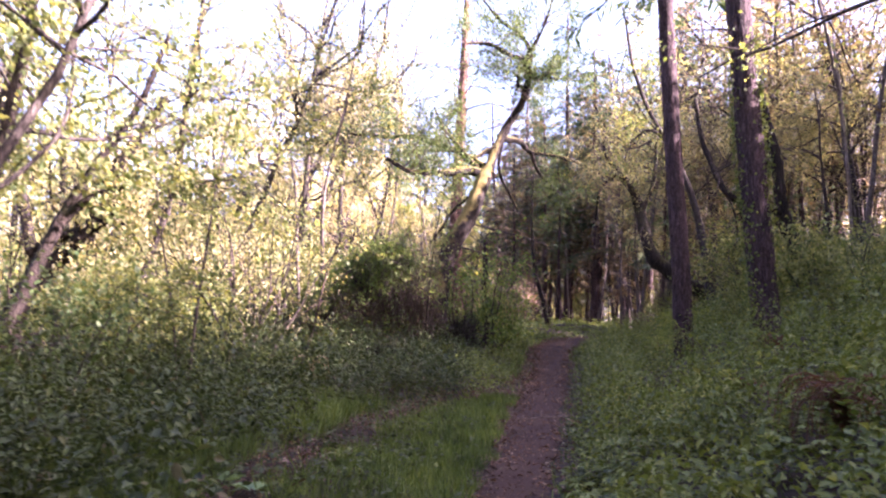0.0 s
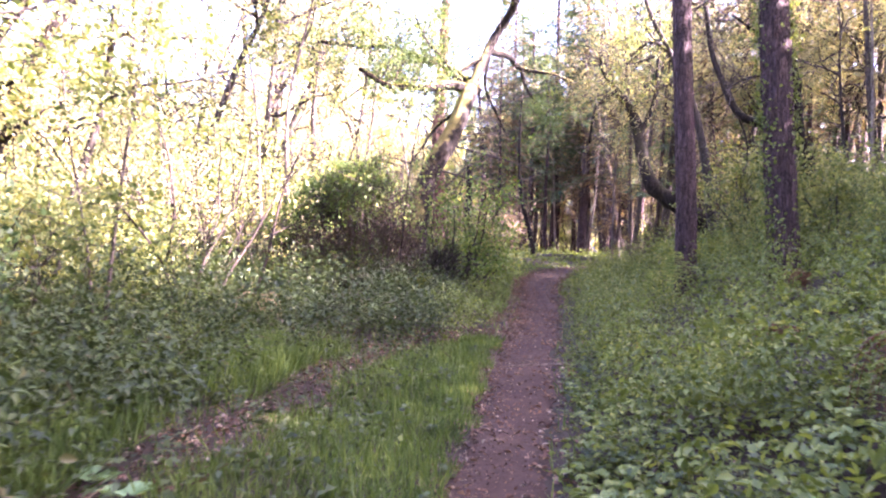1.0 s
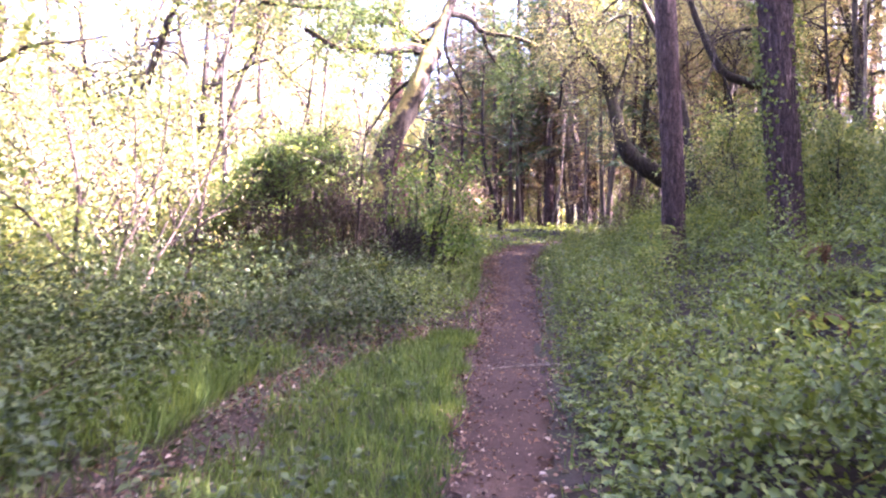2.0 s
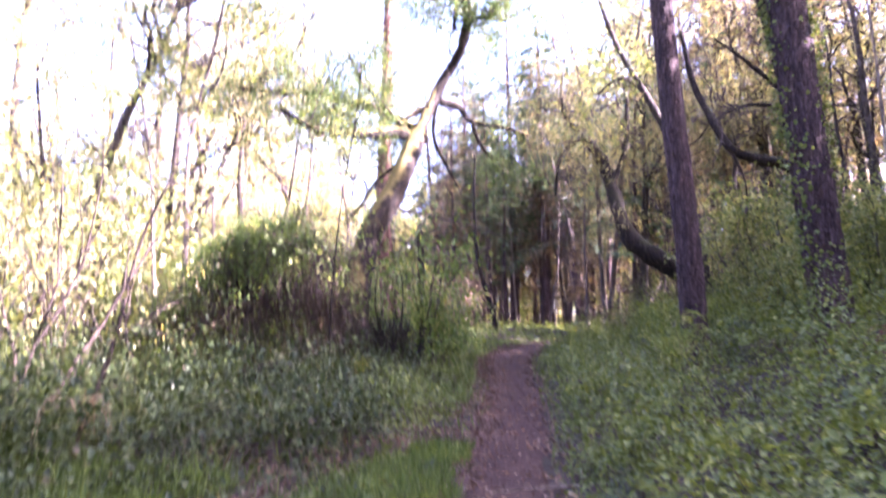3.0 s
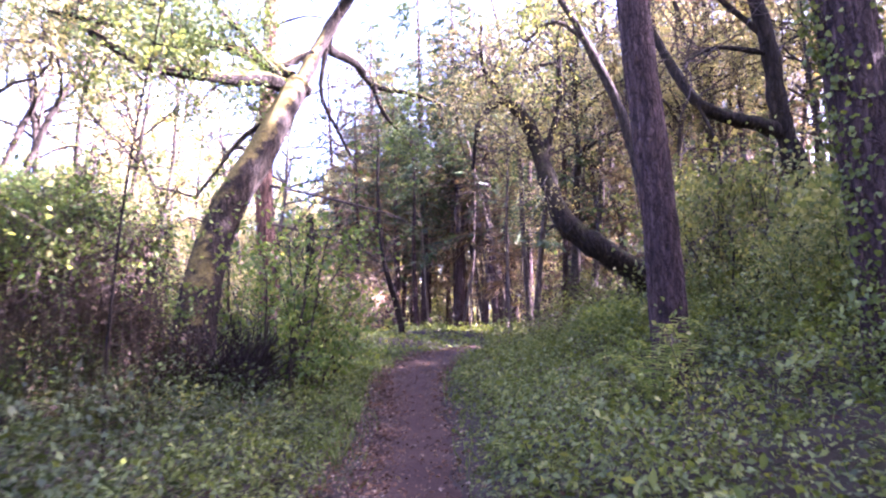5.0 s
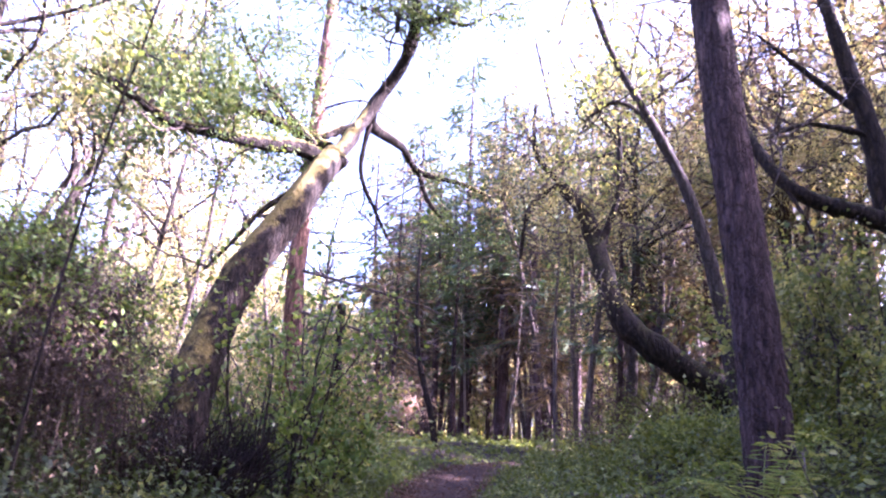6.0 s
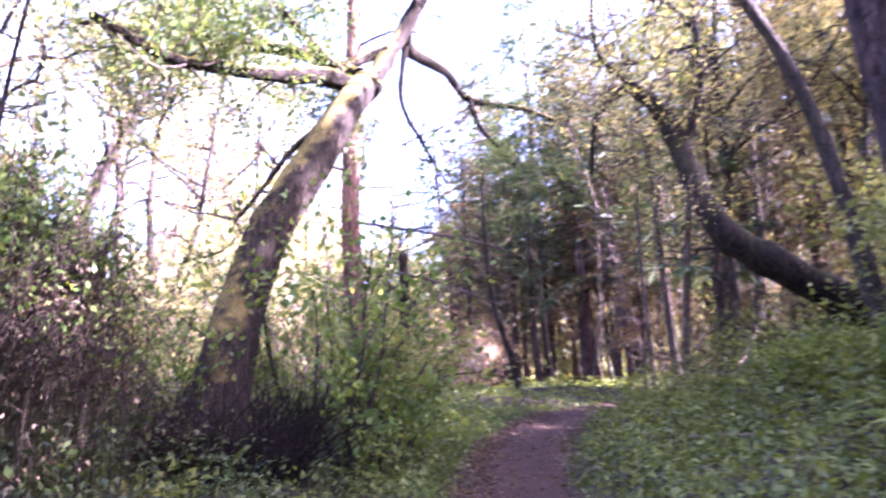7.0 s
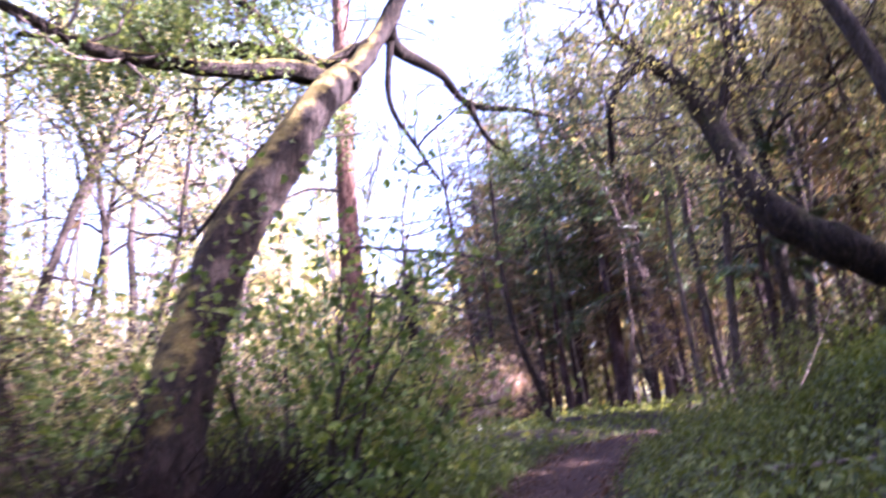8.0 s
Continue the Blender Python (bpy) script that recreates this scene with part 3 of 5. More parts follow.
rng = np.random.default_rng(21)
fir = thing("fir_tree", "tall straight fir with deeply furrowed purple-brown bark", "tree", "tall firs by the path")
big_trunk(rng, [(3.70, 15.75, 0.9), (3.70, 15.85, 3.0), (3.60, 16.0, 6.0), (3.45, 16.3, 12), (3.3, 16.6, 19)], [0.215, 0.195, 0.185, 0.16, 0.08], FIR_BARK, fir, flare=0.35, rings=170)
fir2 = thing("fir_tree", "tall fir with furrowed bark and ivy climbing its stem", "tree", "tall firs by the path")
big_trunk(rng, [(4.78, 13.7, 0.9), (4.70, 13.72, 2.5), (4.50, 13.8, 6.4), (4.25, 13.9, 12), (4.0, 14.0, 19)], [0.28, 0.25, 0.235, 0.20, 0.11], FIR_BARK, fir2, flare=0.35, rings=170)


def fir_crown(rng, base, h0, h1, reach, count, parent, needles=NEEDLE, per=26, spray=0.3, name="crown", sides=4):
    wood, g = Geo(), Geo()
    at, al = [], []
    for z in np.linspace(h0, h1, count):
        a = rng.uniform(0, 2 * math.pi)
        L = reach * (1 - 0.75 * (z - h0) / (h1 - h0 + 0.1)) * rng.uniform(0.55, 1.15)
        w = np.array([math.cos(a), math.sin(a), rng.uniform(-0.15, 0.25)])
        p = wander(rng, np.asarray(base) + np.array([0, 0, z]), w, L, 4, 0.1, -0.04)
        q = p if sides > 3 else p[::2]
        wood.tube(q, np.linspace(0.03, 0.006, len(q)) * max(0.6, L / 3), sides, cap=False)
        n = max(3, int(per * L / reach))
        f = rng.uniform(0.2, 1.0, n) * 3.99
        i = f.astype(int)
        q = p[i] + (p[i + 1] - p[i]) * (f - i)[:, None]
        out = unit(p[i + 1] - p[i])
        sideways = np.cross(out, (0, 0, 1)) * rng.uniform(-1, 1, n)[:, None]
        at.append(q + sideways * 0.3 * rng.random(n)[:, None])
        al.append(out * 0.6 + sideways + rng.standard_normal((n, 3)) * 0.25 + np.array([0, 0, -0.25]))
    at, al = np.concatenate(at), np.concatenate(al)
    face = rng.standard_normal((len(at), 3)) * 0.5 + np.array([0, 0, 1])
    g.blades(at, al, spray * rng.uniform(0.6, 1.5, len(at)), 0.17, rng, 0.15, face, True)
    part("bough_spray", wood, THIN_BARK, parent, kind="stuff")
    part(name, g, needles, parent, kind="stuff")


# crowns lie above the view, made extra dense to shade the ground
fir_crown(np.random.default_rng(5), (3.5, 16.3, 0), 10.5, 20, 4.2, 120, fir, per=60, spray=0.42)
fir_crown(np.random.default_rng(6), (4.2, 13.9, 0), 10.5, 20, 4.2, 120, fir2, per=60, spray=0.42)

# ---- the leaning oak ----
rng = np.random.default_rng(31)
oak = thing("leaning_oak", "old mossy oak leaning over the path with crooked limbs", "tree")
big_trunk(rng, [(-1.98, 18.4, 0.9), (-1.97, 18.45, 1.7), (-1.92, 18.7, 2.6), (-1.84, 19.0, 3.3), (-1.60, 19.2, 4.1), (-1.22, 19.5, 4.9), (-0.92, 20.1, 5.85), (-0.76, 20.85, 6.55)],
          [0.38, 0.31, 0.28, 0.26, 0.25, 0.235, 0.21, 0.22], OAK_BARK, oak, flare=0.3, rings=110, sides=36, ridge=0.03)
OAK_LIMBS = [
    ([(-0.76, 20.9, 6.55), (-0.50, 21.8, 7.6), (-0.19, 22.1, 8.35), (0.28, 21.8, 9.05), (0.47, 21.5, 9.8), (0.38, 21.2, 10.15)], 0.155, 0.10),
    ([(0.40, 21.25, 10.0), (0.36, 21.2, 10.2), (-0.11, 21.0, 10.25), (-0.74, 20.6, 10.45), (-1.4, 20.2, 10.3)], 0.10, 0.04),
    ([(0.45, 21.2, 10.1), (0.51, 21.2, 10.4), (0.2, 21.0, 10.9), (-0.45, 21.0, 11.4), (-1.0, 20.8, 12.0)], 0.09, 0.03),
    ([(0.47, 21.4, 9.6), (0.9, 21.4, 9.75), (1.4, 21.3, 9.6), (2.0, 21.2, 9.9)], 0.06, 0.02),
    ([(0.35, 21.2, 10.2), (0.15, 21.3, 9.8), (0.12, 21.3, 9.35)], 0.07, 0.04),
    ([(0.4, 21.2, 10.3), (0.9, 21.0, 11.2), (1.2, 20.8, 12.2)], 0.07, 0.02),
    ([(-0.80, 20.85, 6.45), (-1.26, 20.3, 6.45), (-1.77, 19.8, 6.26), (-2.34, 19.2, 6.11), (-2.75, 18.6, 5.98), (-3.3, 18.0, 6.2)], 0.15, 0.05),
    ([(-1.05, 20.55, 6.6), (-1.45, 20.35, 7.0), (-1.72, 20.2, 7.31), (-2.01, 20.0, 7.6), (-2.3, 19.8, 8.2)], 0.07, 0.03),
    ([(-0.88, 20.9, 6.74), (-1.83, 21.3, 7.37), (-2.55, 21.4, 7.61), (-3.12, 21.3, 7.77), (-3.94, 20.9, 7.65), (-4.82, 20.2, 7.54)], 0.12, 0.04),
    ([(-0.55, 21.6, 7.5), (-0.87, 21.5, 7.33), (-1.2, 21.2, 7.08), (-1.9, 20.7, 7.15), (-2.8, 20.2, 7.0)], 0.09, 0.035),
    ([(-0.31, 22.1, 8.06), (-0.30, 23.0, 8.2), (0.26, 24.5, 8.5), (0.68, 25.9, 8.52), (1.82, 26.5, 8.5), (2.6, 26.8, 8.3)], 0.14, 0.04),
    ([(0.68, 25.9, 8.52), (0.93, 26.0, 7.83), (1.43, 26.2, 7.29), (1.7, 26.3, 6.9)], 0.07, 0.025),
    ([(-0.33, 22.4, 8.0), (-0.44, 22.5, 7.02), (-0.09, 22.6, 6.22), (0.25, 22.8, 5.6)], 0.06, 0.02),
    ([(-1.05, 20.1, 5.75), (-1.62, 20.0, 5.28), (-1.97, 19.8, 4.68), (-2.25, 19.6, 4.2)], 0.06, 0.02),
]
tips = []
twigs = Geo()
for ctrl, r0, r1 in OAK_LIMBS:
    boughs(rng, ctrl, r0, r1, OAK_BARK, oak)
    c = curve_points(ctrl, 24)
    for _ in range(15 if c[-1][0] < -2.5 else 9 if c[-1][2] > 9 else 7):
        i = rng.integers(8, 24)
        sprout(twigs, tips, rng, c[i], rng.standard_normal(3) + np.array([0, 0, 0.3]), rng.uniform(0.7, 1.7), 0.022, 1, 0.3, 0.0, 4, 5)
g = Geo()
g.tube(curve_points([(-0.80, 20.85, 6.45), (-0.70, 20.75, 6.44), (-0.60, 20.62, 6.40)], 8), np.linspace(0.18, 0.13, 8), 12, 0.06, rng)
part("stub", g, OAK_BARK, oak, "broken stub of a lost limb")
part("twig_spray", twigs, THIN_BARK, oak, kind="stuff")
tips = [t for t in tips if t[0][2] > 5.6 and (t[0][0] < -0.9 or t[0][2] > 9.4 or t[0][0] > 0.9)]
part("foliage", leaf_clumps(rng, tips, 15, 0.17, 0.075, 0.55, simple=True), OAKLEAF, oak, kind="stuff")

# ---- the red pine behind the oak ----
pine = thing("pine_tree", "straight pine with reddish flaking bark and dead lower branches", "tree")
rng = np.random.default_rng(41)
big_trunk(rng, [(-1.76, 26.5, 1.4), (-2.02, 26.5, 4.1), (-2.12, 26.5, 5.9), (-2.08, 26.5, 8.0), (-1.95, 26.5, 12), (-1.8, 26.5, 18)], [0.29, 0.235, 0.215, 0.205, 0.175, 0.08], PINE_BARK, pine, flare=0.2, rings=120)
for ctrl in ([(-2.0, 26.4, 6.0), (-0.8, 26.0, 5.65), (0.93, 25.6, 5.12), (1.5, 25.4, 4.8)], [(-1.95, 26.4, 5.0), (-0.44, 26.0, 4.55), (0.99, 25.6, 3.91)],
             [(-2.0, 26.5, 4.3), (-1.3, 26.2, 4.9), (-0.7, 26.0, 5.7)], [(-2.1, 26.5, 9.0), (-3.1, 26.2, 9.1), (-4.1, 26, 8.7)], [(-2.0, 26.5, 10.3), (-1.0, 26.2, 10.5), (-0.1, 26, 10.2)],
             [(-2.0, 26.4, 3.6), (-1.5, 26.1, 4.2), (-1.0, 25.9, 5.0)], [(-2.1, 26.4, 7.2), (-2.8, 26.2, 7.3), (-3.5, 26, 7.0)]):
    boughs(rng, ctrl, 0.045, 0.012, THIN_BARK, pine, "bare dead branch", 6, 16)
fir_crown(rng, (-1.9, 26.5, 0), 11, 19, 2.8, 50, pine)
snag = thing("broken_snag", "dark dead stem broken off at twice a man's height", "tree")
g = Geo()
g.tube(curve_points([(-1.0, 26.4, 1.5), (-0.99, 26.4, 2.8), (-0.95, 26.4, 4.0), (-0.96, 26.4, 5.2)], 30), np.linspace(0.14, 0.10, 30), 12, 0.05, rng)
part("trunk", g, LOG_BARK, snag)
lean = thing("leaning_tree", "thin dark tree leaning over the sunlit clearing", "tree")
c = curve_points([(1.56, 30.0, 1.9), (1.46, 30.0, 2.8), (1.15, 30.0, 3.9), (0.95, 30.0, 4.9), (0.85, 30.0, 6.6), (0.9, 30.0, 8.6)], 36)
g = Geo()
g.tube(c, np.linspace(0.11, 0.04, 36), 9, 0.05, rng)
part("stem", g, LOG_BARK, lean)
w = Geo()
for _ in range(26):
    a = rng.uniform(0, 6.28)
    w.tube(wander(rng, c[rng.integers(8, 36)], (math.cos(a), math.sin(a), rng.uniform(-0.2, 0.5)), rng.uniform(0.4, 1.3), 4, 0.25), np.linspace(0.014, 0.004, 5), 3, cap=False)
part("twig_spray", w, THIN_BARK, lean, kind="stuff")

# ---- curved mossy tree and bare oak on the bank ----
rng = np.random.default_rng(51)
bent = thing("bent_tree", "dark mossy tree whose stem sweeps out in a low arch", "tree")
BENT = [([(6.1, 21.0, 1.9), (5.78, 21.0, 2.85), (4.78, 20.9, 3.5), (4.08, 21.0, 4.12), (3.86, 21.6, 5.5), (3.70, 21.8, 6.2), (3.3, 22.0, 6.8)], 0.28, 0.11),
        ([(3.3, 22.0, 6.8), (2.75, 22.0, 6.3), (2.58, 22.0, 5.3)], 0.07, 0.03), ([(3.4, 22.0, 6.75), (2.9, 22.2, 7.5), (2.9, 22.3, 8.6)], 0.07, 0.03),
        ([(3.88, 21.5, 5.4), (4.3, 21.6, 6.6), (4.4, 21.8, 8.2)], 0.08, 0.03)]
tips, twigs = [], Geo()
for k, (ctrl, r0, r1) in enumerate(BENT):
    boughs(rng, ctrl, r0, r1, LOG_BARK, bent, "", 14, 36) if k == 0 else boughs(rng, ctrl, r0, r1, LOG_BARK, bent)
    c = curve_points(ctrl, 24)
    for _ in range(12):
        i = rng.integers(14 if k == 0 else 4, 24)
        sprout(twigs, tips, rng, c[i], rng.standard_normal(3) + np.array([0, 0, 0.2]), rng.uniform(0.7, 1.8), 0.02, 1, 0.3, 0.0, 4, 5)
part("twig_spray", twigs, THIN_BARK, bent, kind="stuff")
part("foliage", leaf_clumps(rng, tips, 6, 0.2, 0.05, 0.55), GOLDLEAF, bent, kind="stuff")

old = thing("bare_oak", "crooked dark oak with bare twisting branches on the bank", "tree")
OLD = [([(6.75, 18.0, 1.9), (6.85, 18.0, 3.0), (6.9, 18.0, 4.0), (6.64, 18.0, 5.15), (6.58, 18.0, 6.1), (6.36, 18.0, 7.2), (6.0, 18, 9)], 0.22, 0.08),
       ([(6.75, 18.0, 4.8), (6.3, 18.0, 5.0), (5.81, 18.0, 5.1), (5.35, 18.0, 5.33), (5.14, 18.3, 6.0), (4.92, 18.6, 6.9), (4.8, 18.7, 8)], 0.13, 0.05),
       ([(6.58, 18.0, 6.1), (5.63, 17.8, 6.1), (4.89, 17.5, 5.7)], 0.05, 0.015), ([(6.5, 18, 6.4), (5.8, 18.2, 7.2), (5.2, 18.1, 7.6)], 0.06, 0.015),
       ([(6.7, 18.0, 3.6), (6.2, 17.8, 3.5), (5.9, 17.6, 3.0)], 0.04, 0.012), ([(5.35, 18.0, 5.3), (5.5, 17.8, 4.6), (5.45, 17.7, 3.9)], 0.03, 0.01)]
tips, twigs = [], Geo()
for k, (ctrl, r0, r1) in enumerate(OLD):
    boughs(rng, ctrl, r0, r1, LOG_BARK, old, "", 14 if k < 2 else 7, 30)
    c = curve_points(ctrl, 24)
    for _ in range(9):
        sprout(twigs, tips, rng, c[rng.integers(12, 24)], rng.standard_normal(3) + np.array([-0.3, 0, 0.3]), rng.uniform(0.6, 1.6), 0.016, 1, 0.35, 0.0, 4, 5)
part("twig_spray", twigs, THIN_BARK, old, kind="stuff")

fork = thing("forked_tree", "slender grey tree forking high up beside the path", "tree")
tips, twigs = [], Geo()
for ctrl, r0, r1 in [([(5.55, 20.0, 2.0), (5.39, 20.0, 3.5), (5.17, 20.0, 4.9), (4.87, 20.0, 6.05), (4.27, 20.0, 7.34), (3.82, 20.0, 8.2), (3.4, 20, 9.5), (3.2, 20.1, 11), (2.9, 20.2, 12.4)], 0.13, 0.015),
                     ([(4.87, 20.0, 6.05), (4.40, 20.2, 7.25), (3.91, 20.4, 7.69), (3.41, 20.5, 7.35)], 0.06, 0.03)]:
    boughs(rng, ctrl, r0, r1, GREY_BARK, fork, "", 12, 30)
    c = curve_points(ctrl, 24)
    for _ in range(10):
        sprout(twigs, tips, rng, c[rng.integers(12, 24)], rng.standard_normal(3) + np.array([0, 0, 0.3]), rng.uniform(0.6, 1.5), 0.018, 1, 0.3, 0.0, 4, 5)
part("twig_spray", twigs, GREY_BARK, fork, kind="stuff")
part("foliage", leaf_clumps(rng, tips, 4, 0.15, 0.08, 0.55), SPRING, fork, kind="stuff")

crook = thing("crooked_tree", "old crooked tree with low dark forking boughs in the thicket", "tree")
tips, twigs = [], Geo()
for ctrl, r0, r1 in [([(-8.4, 11.0, 0.3), (-8.09, 11.0, 1.9), (-7.68, 11.0, 2.4), (-7.34, 11.0, 2.73), (-6.97, 11.0, 3.14), (-6.79, 11.0, 3.63), (-6.62, 11.0, 4.15), (-6.26, 11.0, 4.68), (-5.88, 11.1, 5.4)], 0.2, 0.07),
                     ([(-7.02, 11.0, 3.08), (-6.76, 10.95, 3.23), (-6.46, 10.9, 3.41)], 0.11, 0.06), ([(-8.0, 11.0, 2.7), (-7.5, 11.0, 3.0), (-7.0, 11.0, 3.12)], 0.08, 0.1),
                     ([(-8.4, 11.0, 0.9), (-8.9, 11.0, 3.0), (-8.75, 11.0, 4.5), (-8.48, 11.0, 6.26), (-8.43, 11.0, 7.19), (-8.3, 11.0, 8.46)], 0.2, 0.1)]:
    boughs(rng, ctrl, r0, r1, LOG_BARK, crook, "", 12, 30)
    c = curve_points(ctrl, 24)
    for _ in range(8):
        sprout(twigs, tips, rng, c[rng.integers(14, 24)], rng.standard_normal(3) + np.array([0.2, 0, 0.3]), rng.uniform(0.5, 1.3), 0.018, 1, 0.3, 0.0, 4, 5)
part("twig_spray", twigs, LOG_BARK, crook, kind="stuff")
part("foliage", leaf_clumps(rng, tips, 7, 0.2, 0.06, 0.55), AUTUMN, crook, kind="stuff")


# ---- forest trees ----
def forest_fir(rng, h, r, crown_from, name, label, needles=NEEDLE, count=46, reach=2.0, dead=18):
    t = thing(name, label, "tree", "forest trees")
    g = Geo()
    bend = rng.standard_normal((4, 2)) * 0.12
    ctrl = [(bend[k, 0] * k * 0.6, bend[k, 1] * k * 0.6, h * k / 3 - (0.4 if k == 0 else 0)) for k in range(4)]
    p = curve_points(ctrl, 18)
    g.tube(p, np.linspace(r, r * 0.2, 18) * (1 + 0.05 * rng.standard_normal(18)), 8, 0.05, rng)
    part("trunk", g, FIR_BARK, t)
    w = Geo()
    for _ in range(dead):
        z = rng.uniform(0.8, crown_from + 1)
        i = min(int(z / h * 17), 16)
        a = rng.uniform(0, 6.28)
        w.tube(wander(rng, p[i], (math.cos(a), math.sin(a), rng.uniform(-0.3, 0.2)), rng.uniform(0.4, 1.3), 4, 0.2), np.linspace(0.014, 0.004, 5), 3, cap=False)
    part("dead_spray", w, THIN_BARK, t, kind="stuff")
    fir_crown(rng, p[12] * np.array([1, 1, 0]), crown_from, h, reach, count, t, needles, 29, 0.46, sides=3)
    return t


def leafy_tree(rng, h, r, name, label, leaves, size=0.1, per=6, depth=2, low=0.35, stems=1, kids=5, radius=0.16, spreading=1.0, bark=GREY_BARK):
    t = thing(name, label, "tree", "forest trees")
    stem, wood, tips = Geo(), Geo(), []
    for s in range(stems):
        w = np.array([rng.normal(0, 0.12 + 0.12 * (stems > 1)), rng.normal(0, 0.12 + 0.12 * (stems > 1)), 1])
        p = wander(rng, (rng.normal(0, 0.1) * (stems > 1), rng.normal(0, 0.1) * (stems > 1), -0.3), w, h * rng.uniform(0.8, 1.05), 10, 0.08, 0.03)
        stem.tube(p, np.linspace(r, r * 0.25, 11), 7, 0.04, rng)
        for _ in range(11):
            f = rng.uniform(low, 1.0) * 9.99
            i = int(f)
            q = p[i] + (p[i + 1] - p[i]) * (f - i)
            a = rng.uniform(0, 6.28)
            sprout(wood, tips, rng, q, (math.cos(a), math.sin(a), rng.uniform(0.1, 0.9)), h * rng.uniform(0.16, 0.3) * spreading, r * 0.4, depth - 1, 0.22, 0.02, kids, 5)
    part("trunk", stem, bark, t)
    part("limb_spray", wood, bark, t, kind="stuff")
    part("foliage", leaf_clumps(rng, tips, per, radius, size, 0.6, simple=True), leaves, t, kind="stuff")
    return t


def stand(kinds, spots, rng, lo=0.85, hi=1.15):
    for n, (x, y) in enumerate(spots):
        k = kinds[rng.integers(len(kinds))]
        s = rng.uniform(lo, hi)
        copy_thing(k, pose(x, y, float(ground_z(x, y)), rng.normal(0, 2), rng.normal(0, 2), rng.uniform(0, 360)) @ Matrix.Scale(s, 4))


def in_gap(x, y):
    """Two gaps in the wood through which the sun reaches the pine and the brush beyond the bend."""
    return x > 0 and (abs(y - 34.6 + 0.146 * x) < 2.3 or abs(y - 28.4 + 0.146 * (x + 2)) < 1.5)


rng = np.random.default_rng(61)
firs = [forest_fir(np.random.default_rng(70 + k), h, r, c, "forest_fir", "slender dark forest fir with bare lower stem", (NEEDLE, DEADTWIG, BROWN_NEEDLE, NEEDLE)[k], 58, 2.2)
        for k, (h, r, c) in enumerate([(12, 0.13, 3.2), (14, 0.17, 4.5), (11, 0.11, 2.6), (15, 0.2, 4.0)])]
leafies = [leafy_tree(np.random.default_rng(80 + k), h, r, "leafy_tree", "sunlit leafy woodland tree with thin stem", lv, 0.07, 14, 2, 0.3, 1, 4)
           for k, (h, r, lv) in enumerate([(9, 0.08, SPRING), (10, 0.10, AUTUMN), (8, 0.07, AUTUMN), (11, 0.10, GOLDLEAF)])]
for k, t in enumerate(firs):
    t.location = [(6.5, 34, float(ground_z(6.5, 34))), (9.5, 30, float(ground_z(9.5, 30))), (12.5, 27, float(ground_z(12.5, 27))), (4.7, 40.9, float(ground_z(4.7, 40.9)))][k]
for k, t in enumerate(leafies):
    x, y = [(-6, 24), (-9, 20), (-7.5, 30), (-12, 27)][k]
    t.location = (x, y, float(ground_z(x, y)))

# named stems near the far end of the path
stand(firs[:2], [(2.5, 46), (5.6, 36), (7.6, 31.5)], rng)
spots = []
for _ in range(4000):
    x, y = rng.uniform(-1, 19), rng.uniform(27, 66)
    if x - path_x(y) > -1.2 and x - path_x(y) < 1.4:
        continue
    if x < 4.5 and y < 37:
        continue
    if in_gap(x, y):
        continue
    if all((x - a) ** 2 + (y - b) ** 2 > 2.1 ** 2 for a, b in spots):
        spots.append((x, y))
    if len(spots) >= 80:
        break
stand(firs, spots, rng)
spots = []
for _ in range(3000):
    x, y = rng.uniform(-26, 0), rng.uniform(17, 62)
    if x > -5.6 and y < 33:
        continue
    if all((x - a) ** 2 + (y - b) ** 2 > 2.6 ** 2 for a, b in spots):
        spots.append((x, y))
    if len(spots) >= 46:
        break
stand(leafies, spots, rng)
spots = []
for _ in range(3000):
    x, y = rng.uniform(5, 13), rng.uniform(23, 34)
    if in_gap(x, y) or x - path_x(y) < 1.6 and x - path_x(y) > -1.4:
        continue
    if all((x - a) ** 2 + (y - b) ** 2 > 1.7 ** 2 for a, b in spots):
        spots.append((x, y))
    if len(spots) >= 20:
        break
stand(firs, spots, rng, 0.42, 0.62)
# firs added on the hill beside and behind the walker, unseen, as shade
spots = []
for _ in range(6000):
    x, y = rng.uniform(9, 20), rng.uniform(-14, 26)
    if x < 3.2 + 0.767 * (y - 9.2) or in_gap(x, y) or 9 < y < 13.5:
        continue
    if all((x - a) ** 2 + (y - b) ** 2 > 1.65 ** 2 for a, b in spots):
        spots.append((x, y))
    if len(spots) >= 18:
        break
stand(firs, spots, rng, 0.62, 0.85)
canopy = [leafy_tree(np.random.default_rng(90 + k), h, 0.13, "canopy_tree", label, lv, 0.09, 17, 2, 0.34, 1, 4, 0.34, 1.15)
          for k, (h, lv, label) in enumerate([(13, AUTUMN, "tall woodland tree with pale yellow sunlit leaves"), (14, SPRING, "tall woodland tree with fresh green crown"), (12, DEADTWIG, "tall tree with a brown haze of dry twigs and leaves")])]
for t, (x, y) in zip(canopy, ((-9.5, 25.5), (-13, 33), (9.6, 25.2))):
    t.location = (x, y, float(ground_z(x, y)))
